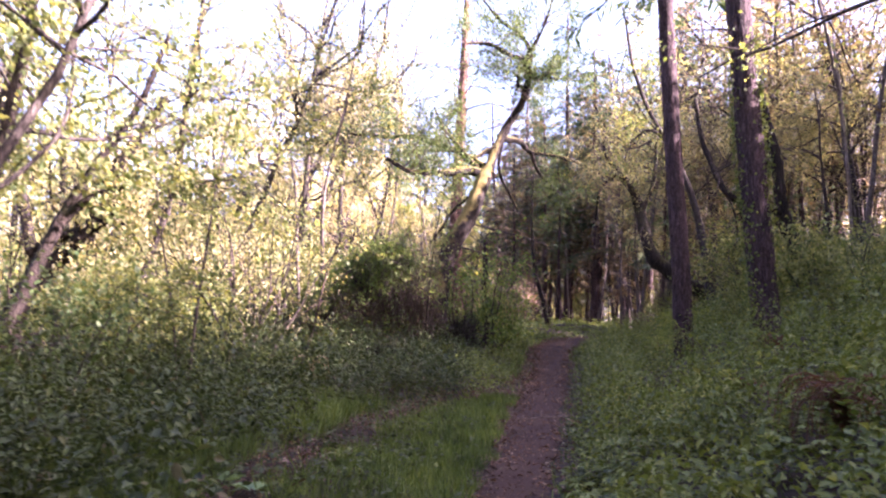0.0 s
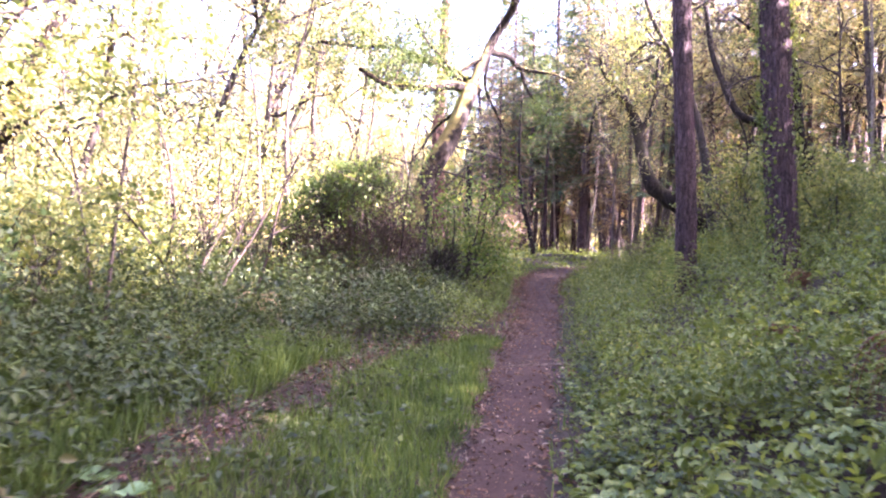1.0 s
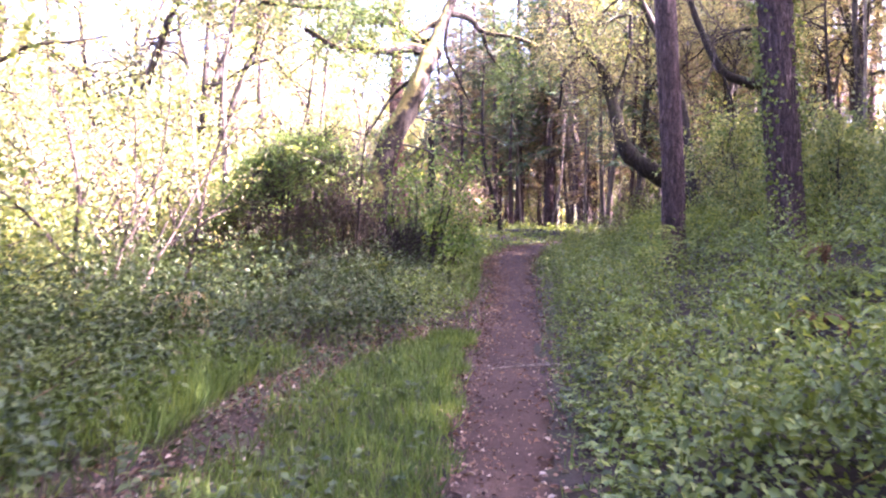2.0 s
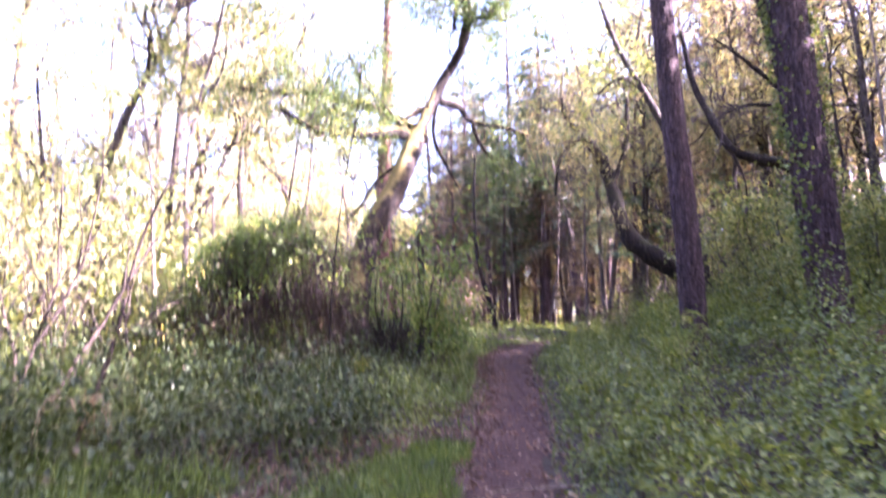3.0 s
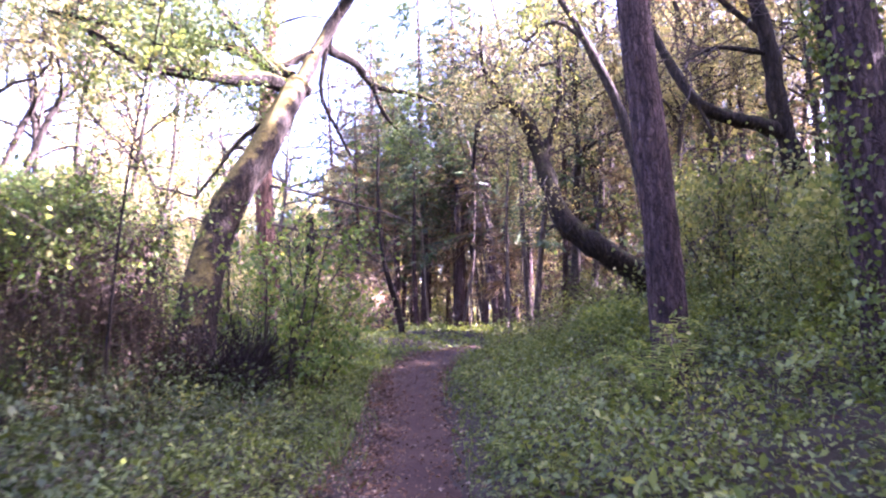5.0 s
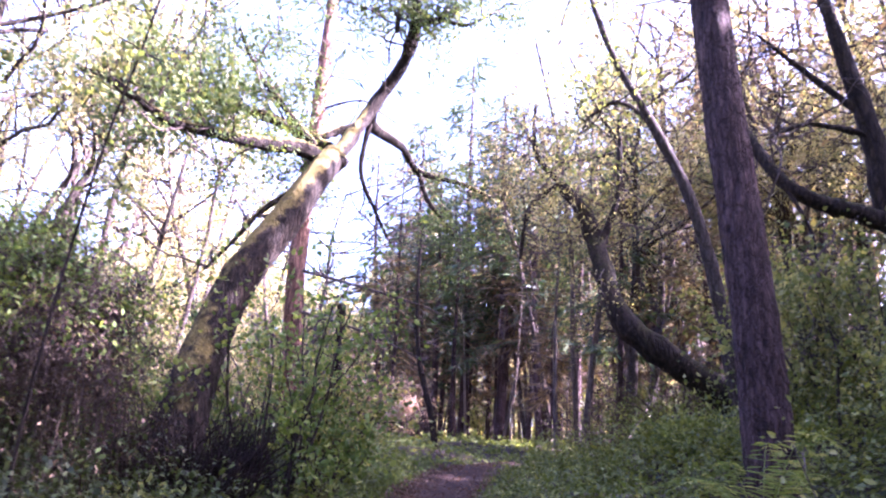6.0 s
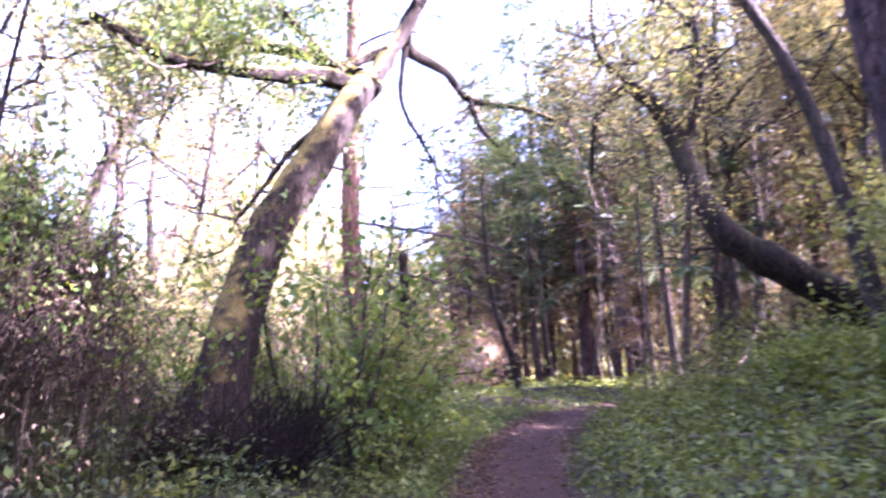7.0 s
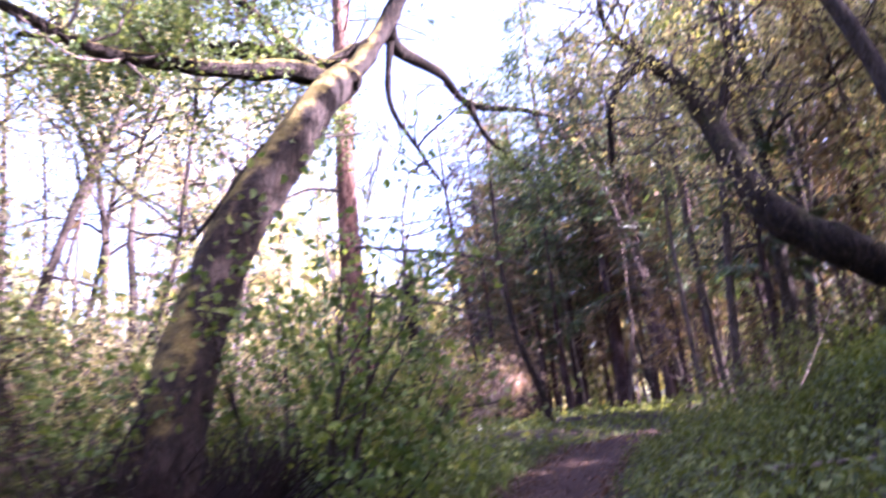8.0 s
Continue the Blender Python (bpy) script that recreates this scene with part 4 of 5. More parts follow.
# the last five, by the start, are added to shade the left ground
stand(canopy[:2], [(-7, 35), (-11, 40), (-5, 41), (-16, 27), (-15, 20), (-11.5, 17), (-19, 36), (-8.2, 46), (-14, 48), (-3, 50), (-10, 30), (-21, 22), (-9.8, 21), (-6.3, 25.8), (-4.8, 31.0), (-7.2, 33.5), (-3.4, 38), (-8.6, 28.2), (-8.0, 23.6), (-7.5, 17.2), (-18, 14), (-13, 11), (-10, 14.5), (-6.4, 6.4), (-8.4, 9.8), (-5.2, 3.0), (-7.4, 5.0), (-4.6, -0.8)], rng, 0.85, 1.15)
# bank trees added out of view, crowns closing over the walker for shade
stand(canopy[1:2], [(7.4, 8.6), (8.0, 5.0), (7.0, 1.5), (7.6, 11.6), (3.0, -4.5), (-1.6, -5.0), (5.6, -2.0)], rng, 1.0, 1.15)
# tall dense conifers that close the view beyond the bend
conifers = []
for k, (h, reach, low, mat) in enumerate(((17, 3.0, 6.4, NEEDLE), (19, 3.4, 7.5, NEEDLE), (15, 2.6, 5.6, NEEDLE))):
    cr = np.random.default_rng(300 + k)
    t = thing("tall_conifer", "tall dark conifer with layered drooping boughs", "tree", "forest trees")
    g = Geo()
    g.tube(curve_points([(0, 0, -0.4), (0.1, 0, h * 0.3), (0.0, 0.1, h * 0.6), (0, 0, h)], 18), np.linspace(0.24, 0.03, 18) * (1 + 0.05 * cr.standard_normal(18)), 9, 0.05, cr)
    part("trunk", g, FIR_BARK, t)
    fir_crown(cr, (0, 0, 0), low, h, reach, 120, t, mat, 46, 0.46, sides=3)
    conifers.append(t)
for t, (x, y) in zip(conifers, ((0.9, 44.5), (3.2, 41.5), (4.4, 38.0))):
    t.location = (x, y, float(ground_z(x, y)))
stand(conifers, [(5.4, 44), (2.0, 50), (6.8, 40.5), (7.8, 46), (8.8, 37), (10.8, 41), (-0.5, 53), (13, 37.5), (4.5, 52), (12.5, 37.0), (16, 38)], rng, 0.9, 1.1)
stand(conifers[2:], [(-3.5, 56), (-6.5, 60), (-9.5, 58)], rng, 0.8, 1.0)
golden = leafy_tree(np.random.default_rng(310), 10, 0.14, "golden_oak", "spreading tree with golden-green sunlit leaves and brown twigs", GOLDLEAF, 0.058, 46, 2, 0.3, 1, 6, 0.42, 1.25)
golden.location = (5.2, 24.6, float(ground_z(5.2, 24.6)))
stand([golden], [(7.6, 23.2), (9.8, 20.6), (10.2, 24.6)], rng, 0.68, 0.8)
stand(canopy[2:], [(7.2, 30.2), (11.6, 29.5), (12.6, 24.2), (5.5, 38), (10.2, 39), (16, 37), (11.4, 23.6), (13.4, 21.6)], rng, 0.85, 1.1)
stand(leafies[3:], [(8.6, 19.5), (10.8, 22.5)], rng, 0.55, 0.68)
stand(leafies[3:], [(6.4, 26.6), (8.6, 24.5), (8.4, 29.0)], rng, 1.1, 1.35)
# leafy trees round the start, many out of view, added as shade
stand(leafies[:1] + leafies[3:], [(-5.6, 5.4), (-6.2, 2.6), (-5.8, 0.4), (-8.6, 7.0), (-9.6, 9.6), (-6.8, -2), (-4.5, -3.5), (-8.6, 4.2)], rng, 0.9, 1.1)
stand(leafies, [(-10.2, 3.5), (-4, -9), (0.5, -11), (-9, 10), (-7.5, 13), (-6.5, 17.5), (-2.5, -6), (5, -4), (-12, 6)], rng)


# ---- undergrowth ----
def shrub(rng, h, spread, stems, leaves, name, label, category="bush", size=0.07, per=5, radius=0.1, wood_mat=GREY_BARK, simple=True, group="undergrowth", leafy=0.0, kids=4):
    t = thing(name, label, category, group)
    wood, tips = Geo(), []
    for _ in range(stems):
        a = rng.uniform(0, 6.28)
        s = rng.uniform(0.2, 1) * spread
        sprout(wood, tips, rng, (0.3 * s * math.cos(a), 0.3 * s * math.sin(a), -0.15), (s * math.cos(a), s * math.sin(a), h * rng.uniform(0.6, 1.0)), h * rng.uniform(0.7, 1.1), 0.012 + 0.006 * h, 1, 0.16, 0.0, kids, 4)
    tips = [q for q in tips if q[0][2] > leafy * h]
    part("stem_tangle", wood, wood_mat, t, kind="stuff")
    part("foliage", leaf_clumps(rng, tips, per, radius, size, 0.65, simple=simple), leaves, t, kind="stuff")
    return t


def place(t, x, y, turn=0.0, s=1.0, sink=0.0):
    t.location = (x, y, float(ground_z(x, y)) - sink)
    t.rotation_euler = (0, 0, radians(turn))
    t.scale = (s, s, s)
    return t


def spread_out(rng, n, x0, x1, y0, y1, gap, keep):
    spots = []
    for _ in range(6000):
        x, y = rng.uniform(x0, x1), rng.uniform(y0, y1)
        if keep(x, y, x - float(path_x(y))) and all((x - a) ** 2 + (y - b) ** 2 > gap ** 2 for a, b in spots):
            spots.append((x, y))
        if len(spots) >= n:
            break
    return spots


rng = np.random.default_rng(101)
bushes = [
    place(shrub(np.random.default_rng(110), 1.55, 0.8, 11, SPRING, "leafy_bush", "light green leafy bush in the undergrowth", size=0.085, per=13, radius=0.13), 6.2, 15.2),
    place(shrub(np.random.default_rng(111), 2.0, 0.9, 10, SPRING, "leafy_bush", "tall light green bush with thin stems", size=0.08, per=12, radius=0.15), 5.6, 17.6),
    place(shrub(np.random.default_rng(112), 1.3, 0.9, 13, IVY, "bramble_bush", "low dark green bramble bush", size=0.08, per=7, radius=0.11), 3.3, 19.2, 0, 0.5),
    place(shrub(np.random.default_rng(113), 2.2, 0.9, 12, SPRING, "scrub_bush", "twiggy green scrub bush among the trees", size=0.085, per=10, radius=0.15), 7.5, 22),
]
twiggy = [
    place(shrub(np.random.default_rng(114), 2.6, 1.0, 10, AUTUMN, "twiggy_bush", "dry twiggy bush with pale leaves", size=0.05, per=7, radius=0.13, wood_mat=VINE), -5.5, 14.2),
    place(shrub(np.random.default_rng(115), 3.2, 0.8, 7, SPRING, "twiggy_bush", "thin sunlit bush of upright leafy twigs", size=0.06, per=9, radius=0.15, wood_mat=VINE), -4.6, 12.0),
]
brush = place(shrub(np.random.default_rng(116), 1.9, 1.0, 26, WITHERED, "dry_brush", "tangle of dry brown brush with few leaves", size=0.05, per=2, radius=0.16, wood_mat=VINE, kids=5), 5.4, 21.6, 0, 0.8)
# the bank on the hill side: green near the firs, dry brush farther up
spots = spread_out(rng, 34, 4.6, 13, 9, 28, 1.25, lambda x, y, d: d > 3.6 and not (3.8 < x < 5.4 and 13 < y < 14.4) and (d > 4.2 or y > 17))
stand(bushes, [q for q in spots if q[1] < 18.8], rng, 0.7, 1.15)
stand([brush], [q for q in spots if q[1] >= 18.8 and q[0] > 5.8] + [(4.3, 22.8), (6.4, 22.6)], rng, 0.6, 0.95)
stand(bushes[:2] + bushes[3:], [(5.3, 15.6), (6.0, 16.5), (6.9, 15.4), (6.4, 13.6), (7.4, 17.2), (5.4, 18.3), (7.9, 14.4)], rng, 0.42, 0.66)
# the sunny side
stand(bushes + twiggy + twiggy, spread_out(rng, 44, -12, -3.2, 9.5, 30, 1.15, lambda x, y, d: d < -3.9 - 0.06 * y * (y < 12) and not (-5.3 < x and 10.5 < y < 19.6)), rng, 0.7, 1.2)
stand(bushes[:2] + twiggy[1:], spread_out(rng, 10, -14, -4.6, 18, 31, 1.7, lambda x, y, d: True), rng, 1.6, 2.3)
# between the far stems
stand(bushes + twiggy, spread_out(rng, 34, -14, 20, 27.5, 52, 1.5, lambda x, y, d: not in_gap(x, y) and abs(d) > 1.5 and (d < -2.2 or d > 1.5) and not (-2.6 < x < 4 and y < 35)), rng, 0.7, 1.25)
stand(bushes[2:3], [(-1.9, 22.2), (-1.2, 23.4)], rng, 0.55, 0.7)
bank_bush = place(shrub(np.random.default_rng(117), 0.55, 0.6, 14, BANKLEAF, "bank_bush", "yellow-green leafy bush on the bank", size=0.07, per=12, radius=0.13), 4.5, 19.4)
stand([bank_bush], [(4.6, 20.5), (5.4, 19.5), (5.4, 18.6), (5.0, 17.9)], rng, 0.6, 0.9)
stand(bushes[2:3], [(-2.6, 22.5), (-3.0, 26), (3.9, 10.6), (3.9, 8.2), (-3.3, 11.6), (-3.0, 8.2), (-3.6, 6.4)], rng, 0.45, 0.7)

# nettles and seedlings standing over the ivy
nr = np.random.default_rng(125)
g = Geo()
p = on_ground(nr, 9000, -6, 7.5, 2, 24, lambda x, y: is_cover(x, y) * np.clip(patchy(x, y, 0.8) * 1.3 - 0.25, 0.05, 1))
h = nr.uniform(0.18, 0.5, len(p)) * np.clip((np.abs(p[:, 0] - path_x(p[:, 1])) - 0.3) * 0.9, 0.4, 1.0)
tilt = nr.normal(0, 0.18, (len(p), 2))
for f in (0.45, 0.65, 0.82, 0.95, 1.0):
    for sgn in (-1, 1):
        a = nr.uniform(0, 3.14, len(p)) if f < 1 else nr.uniform(0, 6.28, len(p))
        q = p + np.stack([tilt[:, 0] * h * f, tilt[:, 1] * h * f, h * f], -1)
        al = np.stack([np.cos(a) * sgn, np.sin(a) * sgn, nr.uniform(-0.5, 0.25, len(p))], -1)
        face = nr.standard_normal((len(p), 3)) * 0.3 + np.array([0, 0, 1])
        g.blades(q, al, nr.uniform(0.05, 0.11, len(p)) * (1.15 - 0.4 * f), 0.58, nr, 0.2, face, True)
tagged(new("nettles", g.data("nettles", SHADED_BRAMBLE)), "upright green nettles and seedlings on the banks", "plants", kind="stuff")

# broad pale leaves of berry canes on the low bank, held flat above the ivy
g = Geo()
p = on_ground(nr, 4600, 0.5, 4.5, 2.8, 9.6, lambda x, y: (is_cover(x, y) > 0.5) * np.clip(1.5 * patchy(x, y, 1.3) - 0.35, 0.05, 1) * np.interp(y, (3, 6.5, 9.6), (1, 0.9, 0.1)))
p[:, 2] += nr.uniform(0.10, 0.36, len(p)) * np.clip((p[:, 0] - path_x(p[:, 1]) - 0.3) * 0.9, 0.4, 1.0)
for lobe in (-0.85, 0.0, 0.85):
    a = nr.uniform(0, 6.28, len(p)) if lobe < -0.5 else a
    al = np.stack([np.cos(a + lobe), np.sin(a + lobe), np.full(len(p), -0.22)], -1)
    if lobe < -0.5:
        face = nr.standard_normal((len(p), 3)) * 0.22 + np.array([0, 0, 1])
        size = nr.uniform(0.05, 0.105, len(p))
    g.blades(p + np.array([0, 0, 0.002 * lobe]), al, size * (1.0 if lobe == 0 else 0.82), 0.78, nr, 0.12, face, False)
tagged(new("berry_leaves", g.data("berry_leaves", BROADLEAF)), "broad lobed pale green leaves of berry canes", "plants", kind="stuff")

# dry stalks and withered stems among the leaves
p = on_ground(nr, 4200, -6, 6.5, 3, 20, lambda x, y: is_cover(x, y) * np.where(x < 0, 1.0, 0.9) * patchy(x, y, 1.1))
g = Geo()
lift = np.clip((np.abs(p[:, 0] - path_x(p[:, 1])) - 0.5) * 0.3, 0.02, 0.3)
p[:, 2] += lift * nr.random(len(p))
g.blades(p, nr.standard_normal((len(p), 3)) * np.array([0.8, 0.8, 0.5]) + np.array([0, 0, 0.45]), nr.uniform(0.1, 0.34, len(p)), 0.04, nr, 0.1, None, True)
tagged(new("dry_stalks", g.data("dry_stalks", WITHERED)), "withered brown stalks among the green leaves", "plants", kind="stuff")

# bare poles: thin dead stems that fill the forest
poles = []
for k, (h, r) in enumerate([(7.5, 0.05), (9, 0.07), (6, 0.035)]):
    pr = np.random.default_rng(130 + k)
    t = thing("bare_pole", "thin bare dead stem with broken twigs", "tree", "forest stems")
    g = Geo()
    p = wander(pr, (0, 0, -0.3), (0.03, 0.02, 1), h, 12, 0.035, 0.01)
    g.tube(p, np.linspace(r, r * 0.35, 13), 6, 0.04, pr)
    part("stem", g, THIN_BARK if k else PALE_BARK, t)
    w = Geo()
    for _ in range(24):
        i = pr.integers(2, 12)
        a = pr.uniform(0, 6.28)
        w.tube(wander(pr, p[i], (math.cos(a), math.sin(a), pr.uniform(-0.2, 0.5)), pr.uniform(0.3, 1.1), 3, 0.25), np.linspace(0.01, 0.003, 4), 3, cap=False)
    part("dead_spray", w, THIN_BARK, t, kind="stuff")
    poles.append(place(t, *[(8.4, 28.2), (10.6, 33.0), (-4.6, 33.5)][k]))
stand(poles, spread_out(rng, 150, -18, 22, 26.5, 56, 1.0, lambda x, y, d: not in_gap(x, y) and (d < -3 or d > 1.3) and (x > -0.6 or y > 33 or x < -5) and not (-3 < x < 4.5 and y < 37)), rng, 0.8, 1.25)
stand(poles[1:], spread_out(rng, 10, -12, -6.2, 15, 26, 1.2, lambda x, y, d: True), rng, 0.6, 1.0)
stand(poles, spread_out(rng, 26, 7.5, 18, 16, 27, 1.1, lambda x, y, d: True), rng, 0.8, 1.2)
stand(poles[1:], spread_out(rng, 80, 3.5, 18, 23.5, 40, 0.75, lambda x, y, d: d > 1.5 or d < -2.2 and y > 33), rng, 0.8, 1.3)

# ---- bramble mound beside the oak ----
rng = np.random.default_rng(141)
mound = thing("bramble_mound", "dark tangled bramble mound with green leaves over dead canes", "bush")


def mound_top(x):
    return np.interp(x, (-4.8, -4.2, -3.6, -2.9, -2.4, -1.95, -1.7), (0.9, 1.65, 2.25, 2.6, 2.5, 2.1, 1.4)) + 0.12 * np.sin(x * 9) + 0.08 * np.sin(x * 17 + 1)


canes, tips, dry = Geo(), [], []


def mound_point(rng, deep):
    x = -4.7 + 2.95 * rng.beta(1.4, 1.15)
    off = rng.normal(0, 0.34)
    dome = float(mound_top(x)) * math.sqrt(max(0.15, 1 - 0.75 * (off / 0.9) ** 2))
    y = 16.1 + off
    return np.array([x, y, float(ground_z(x, y)) + dome * rng.uniform(deep, 1.0)]), dome


# crooked main stems, then strands that hang from the crown
for _ in range(18):
    q, dome = mound_point(rng, 0.6)
    x, y = q[0] + rng.normal(0, 0.25), 16.1 + rng.normal(0, 0.2)
    foot = np.array([x, y, float(ground_z(x, y)) - 0.1])
    mid = (foot + q) / 2 + rng.normal(0, 0.14, 3)
    canes.tube(curve_points([foot, mid, q], 10), np.linspace(0.014, 0.006, 10), 4, cap=False)
for _ in range(1700):
    q, dome = mound_point(rng, 0.5)
    way = np.array([rng.normal(0, 0.3), rng.normal(-0.1, 0.3), rng.uniform(-0.1, 0.5)])
    L = dome * (rng.uniform(0.1, 0.36) if rng.random() < 0.7 else rng.uniform(0.4, 0.8))
    p = curve_points([q, q + way * 0.35, q + way * 0.6 + np.array([0, 0, -L * 0.35]), q + way * 0.75 + np.array([0, 0, -L])], 7)
    canes.tube(p, np.linspace(0.0045, 0.002, 7), 3, cap=False)
    for k in (2, 4):
        w = rng.standard_normal(3)
        canes.tube(np.array([p[k], p[k] + w * 0.10, p[k] + w * 0.16 + np.array([0, 0, -0.1])]), (0.004, 0.003, 0.002), 3, cap=False)
    green = 0.95 - 0.7 * np.clip((q[0] + 2.9) / 0.8, 0, 1)
    for k in range(1, 7):
        if q[2] - float(ground_z(q[0], q[1])) > dome * (0.72 + 0.1 * math.sin(5 * q[0])) and k < 4 and rng.random() < green:
            tips.append((p[k], p[k] - p[k - 1]))
        elif rng.random() < 0.3:
            dry.append((p[k], p[k] - p[k - 1]))
part("cane_tangle", canes, VINE, mound, "dead brown canes", kind="stuff")
part("foliage", leaf_clumps(rng, tips, 11, 0.12, 0.055, 0.5, simple=True), ELDER, mound, kind="stuff")
part("dry_foliage", leaf_clumps(rng, dry, 5, 0.12, 0.042, 0.5, 0.5, simple=True), WITHERED, mound, "withered brown leaves", kind="stuff")

place(shrub(np.random.default_rng(145), 1.6, 0.8, 12, OAKLEAF, "scrub_bush", "dark scrub bush in the shade by the path", size=0.075, per=8, radius=0.16, group=""), -5.2, 7.4)

# ---- bush and shoots at the oak's foot ----
rng = np.random.default_rng(151)
place(shrub(rng, 1.6, 0.45, 11, SPRING, "oak_foot_bush", "fresh green bush growing at the foot of the oak", size=0.055, per=6, radius=0.12, simple=False, group=""), -0.45, 19.9)
place(shrub(rng, 1.1, 0.6, 9, SPRING, "oak_foot_bush", "light green bush behind the oak's foot", size=0.06, per=7, radius=0.12, simple=False, group=""), -2.9, 20.4)
place(shrub(rng, 2.4, 0.7, 10, SPRING, "oak_foot_bush", "tall green bush beside the leaning oak", size=0.07, per=6, radius=0.13, simple=False, group=""), -3.7, 21.0)
place(shrub(rng, 2.1, 0.5, 6, SPRING, "oak_foot_bush", "green bush with broad leaf sprays beside the oak", size=0.085, per=6, radius=0.13, simple=False, group=""), -0.75, 20.3)
for x, y, h, spread, stems, label in ((-0.75, 18.9, 2.7, 0.5, 8, "fresh green elder bush beside the leaning oak"), (-1.25, 19.7, 2.6, 0.5, 6, "tall elder bush behind the oak's trunk"), (-0.35, 18.9, 1.2, 0.45, 5, "low green elder bush with broad leaves"),
                                      (-2.95, 18.2, 1.8, 0.5, 6, "green elder bush between the oak and the brambles")):
    place(shrub(rng, h, spread, stems, ELDER, "elder_bush", label, size=0.085, per=8, radius=0.14, simple=False, leafy=0.3, group="elders round the oak"), x, y)
place(shrub(rng, 0.5, 0.3, 3, SPRING, "seedling", "small yellow-green seedling with broad leaves beside the oak", "plant", size=0.09, per=4, radius=0.08, simple=False, group="", leafy=0.35), -1.8, 16.9)
shoots = thing("shoot_bundle", "bundle of dark dead shoots round the oak's foot", "plant")
g = Geo()
for k in range(850):
    a = rng.uniform(0, 6.28)
    r = rng.uniform(0.3, 0.62)
    x, y = -1.8 + r * 1.1 * math.cos(a), 18.38 + r * 0.8 * math.sin(a)
    g.tube(wander(rng, (x, y, float(ground_z(x, y)) - 0.05), (0.35 * math.cos(a) + 0.08, 0.3 * math.sin(a), 1), rng.uniform(0.35, 1.4) * rng.uniform(0.7, 1.0), 5, 0.24), np.linspace(0.014, 0.005, 6), 3, cap=False)
    if k < 60:
        part("shoot", g, SHOOT, shoots)
        g = Geo()
part("shoot_tangle", g, SHOOT, shoots, kind="stuff")


# ---- saplings ----
def sapling(rng, ctrl, r, leaves, label, per=4, size=0.08, twigs_n=14, from_f=0.35, bark=THIN_BARK, length=0.8):
    t = thing("sapling", label, "tree", "saplings")
    g, tips = Geo(), []
    p = curve_points(ctrl, 26)
    g.tube(p, np.linspace(r, r * 0.3, 26), 7, 0.04, rng)
    part("stem", g, bark, t)
    w = Geo()
    for _ in range(twigs_n):
        i = rng.integers(int(26 * from_f), 26)
        a = rng.uniform(0, 6.28)
        sprout(w, tips, rng, p[i], (math.cos(a), math.sin(a), rng.uniform(0, 0.7)), rng.uniform(0.4, 1.2) * length, 0.008, 1, 0.25, 0, 3, 4)
    part("twig_spray", w, bark, t, kind="stuff")
    if per:
        part("foliage", leaf_clumps(rng, tips, per, 0.1, size, 0.6), leaves, t, kind="stuff")
    return t


rng = np.random.default_rng(161)
sapling(rng, [(-4.17, 9.0, 0.3), (-4.12, 9.0, 1.4), (-4.09, 9.05, 2.2), (-4.03, 9.3, 4.0), (-3.8, 9.4, 5.5)], 0.028, SPRING, "thin dark sapling with bright spring leaves", 4)
sapling(rng, [(-4.35, 9.2, 0.3), (-4.5, 9.2, 1.6), (-4.9, 9.3, 3.2), (-5.1, 9.4, 4.6)], 0.02, SPRING, "thin leaning sapling with bright spring leaves", 4)
sapling(rng, [(-1.72, 14.5, 0.85), (-1.72, 14.5, 1.8), (-1.66, 14.5, 2.8), (-1.55, 14.5, 3.8), (-1.40, 14.5, 4.7), (-1.3, 14.5, 5.6)], 0.017, SPRING, "thin mottled sapling before the bramble mound", 3, 0.055, 9, 0.5, LOG_BARK, length=0.5)
sapling(rng, [(-4.6, 16.5, 0.8), (-4.5, 16.5, 3.0), (-4.55, 16.6, 5.0), (-4.2, 16.7, 7.0), (-4.0, 16.8, 8.5)], 0.06, SPRING, "slender sapling forking above the undergrowth", 4, 0.09, 20, 0.4, length=1.5)
sapling(rng, [(-5.0, 16.9, 0.8), (-5.2, 16.9, 3.0), (-5.4, 17, 5.0), (-5.9, 17, 7.5)], 0.05, SPRING, "slender leaning sapling in the undergrowth", 4, 0.09, 18, 0.4, length=1.5)
sapling(rng, [(-3.5, 11.2, 0.5), (-3.2, 11.3, 1.5), (-3.0, 11.4, 2.6), (-2.7, 11.5, 3.4)], 0.03, AUTUMN, "short crooked sapling with dead twigs", 1, 0.06, 8, 0.4, CANE)
leaning = sapling(rng, [(-6.3, 7.8, 0.2), (-6.06, 8.0, 1.3), (-5.76, 8.5, 2.9), (-5.61, 9.0, 3.84), (-5.4, 9.5, 4.8), (-5.2, 9.8, 6)], 0.11, SPRING, "dark leaning tree with a broken side branch", 4, 0.09, 18, 0.45, LOG_BARK, 1.4)
boughs(rng, [(-5.76, 8.5, 2.85), (-5.5, 8.55, 3.15), (-5.2, 8.6, 3.3), (-5.0, 8.6, 3.35)], 0.07, 0.022, LOG_BARK, leaning, "broken side branch")
sapling(rng, [(-5.9, 6.6, 0.2), (-5.6, 6.9, 2.4), (-5.56, 7.1, 4.0), (-5.59, 7.4, 5.4), (-5.6, 7.6, 7)], 0.06, SPRING, "thin dark tree with bright leaves near the path", 4, 0.1, 22, 0.4, LOG_BARK, 1.5)
sapling(rng, [(2.62, 13.3, 0.9), (2.7, 13.3, 1.4), (2.6, 13.4, 1.9)], 0.008, SPRING, "small leafy shoot on the bank", 3, 0.045, 5, 0.4, length=0.25)


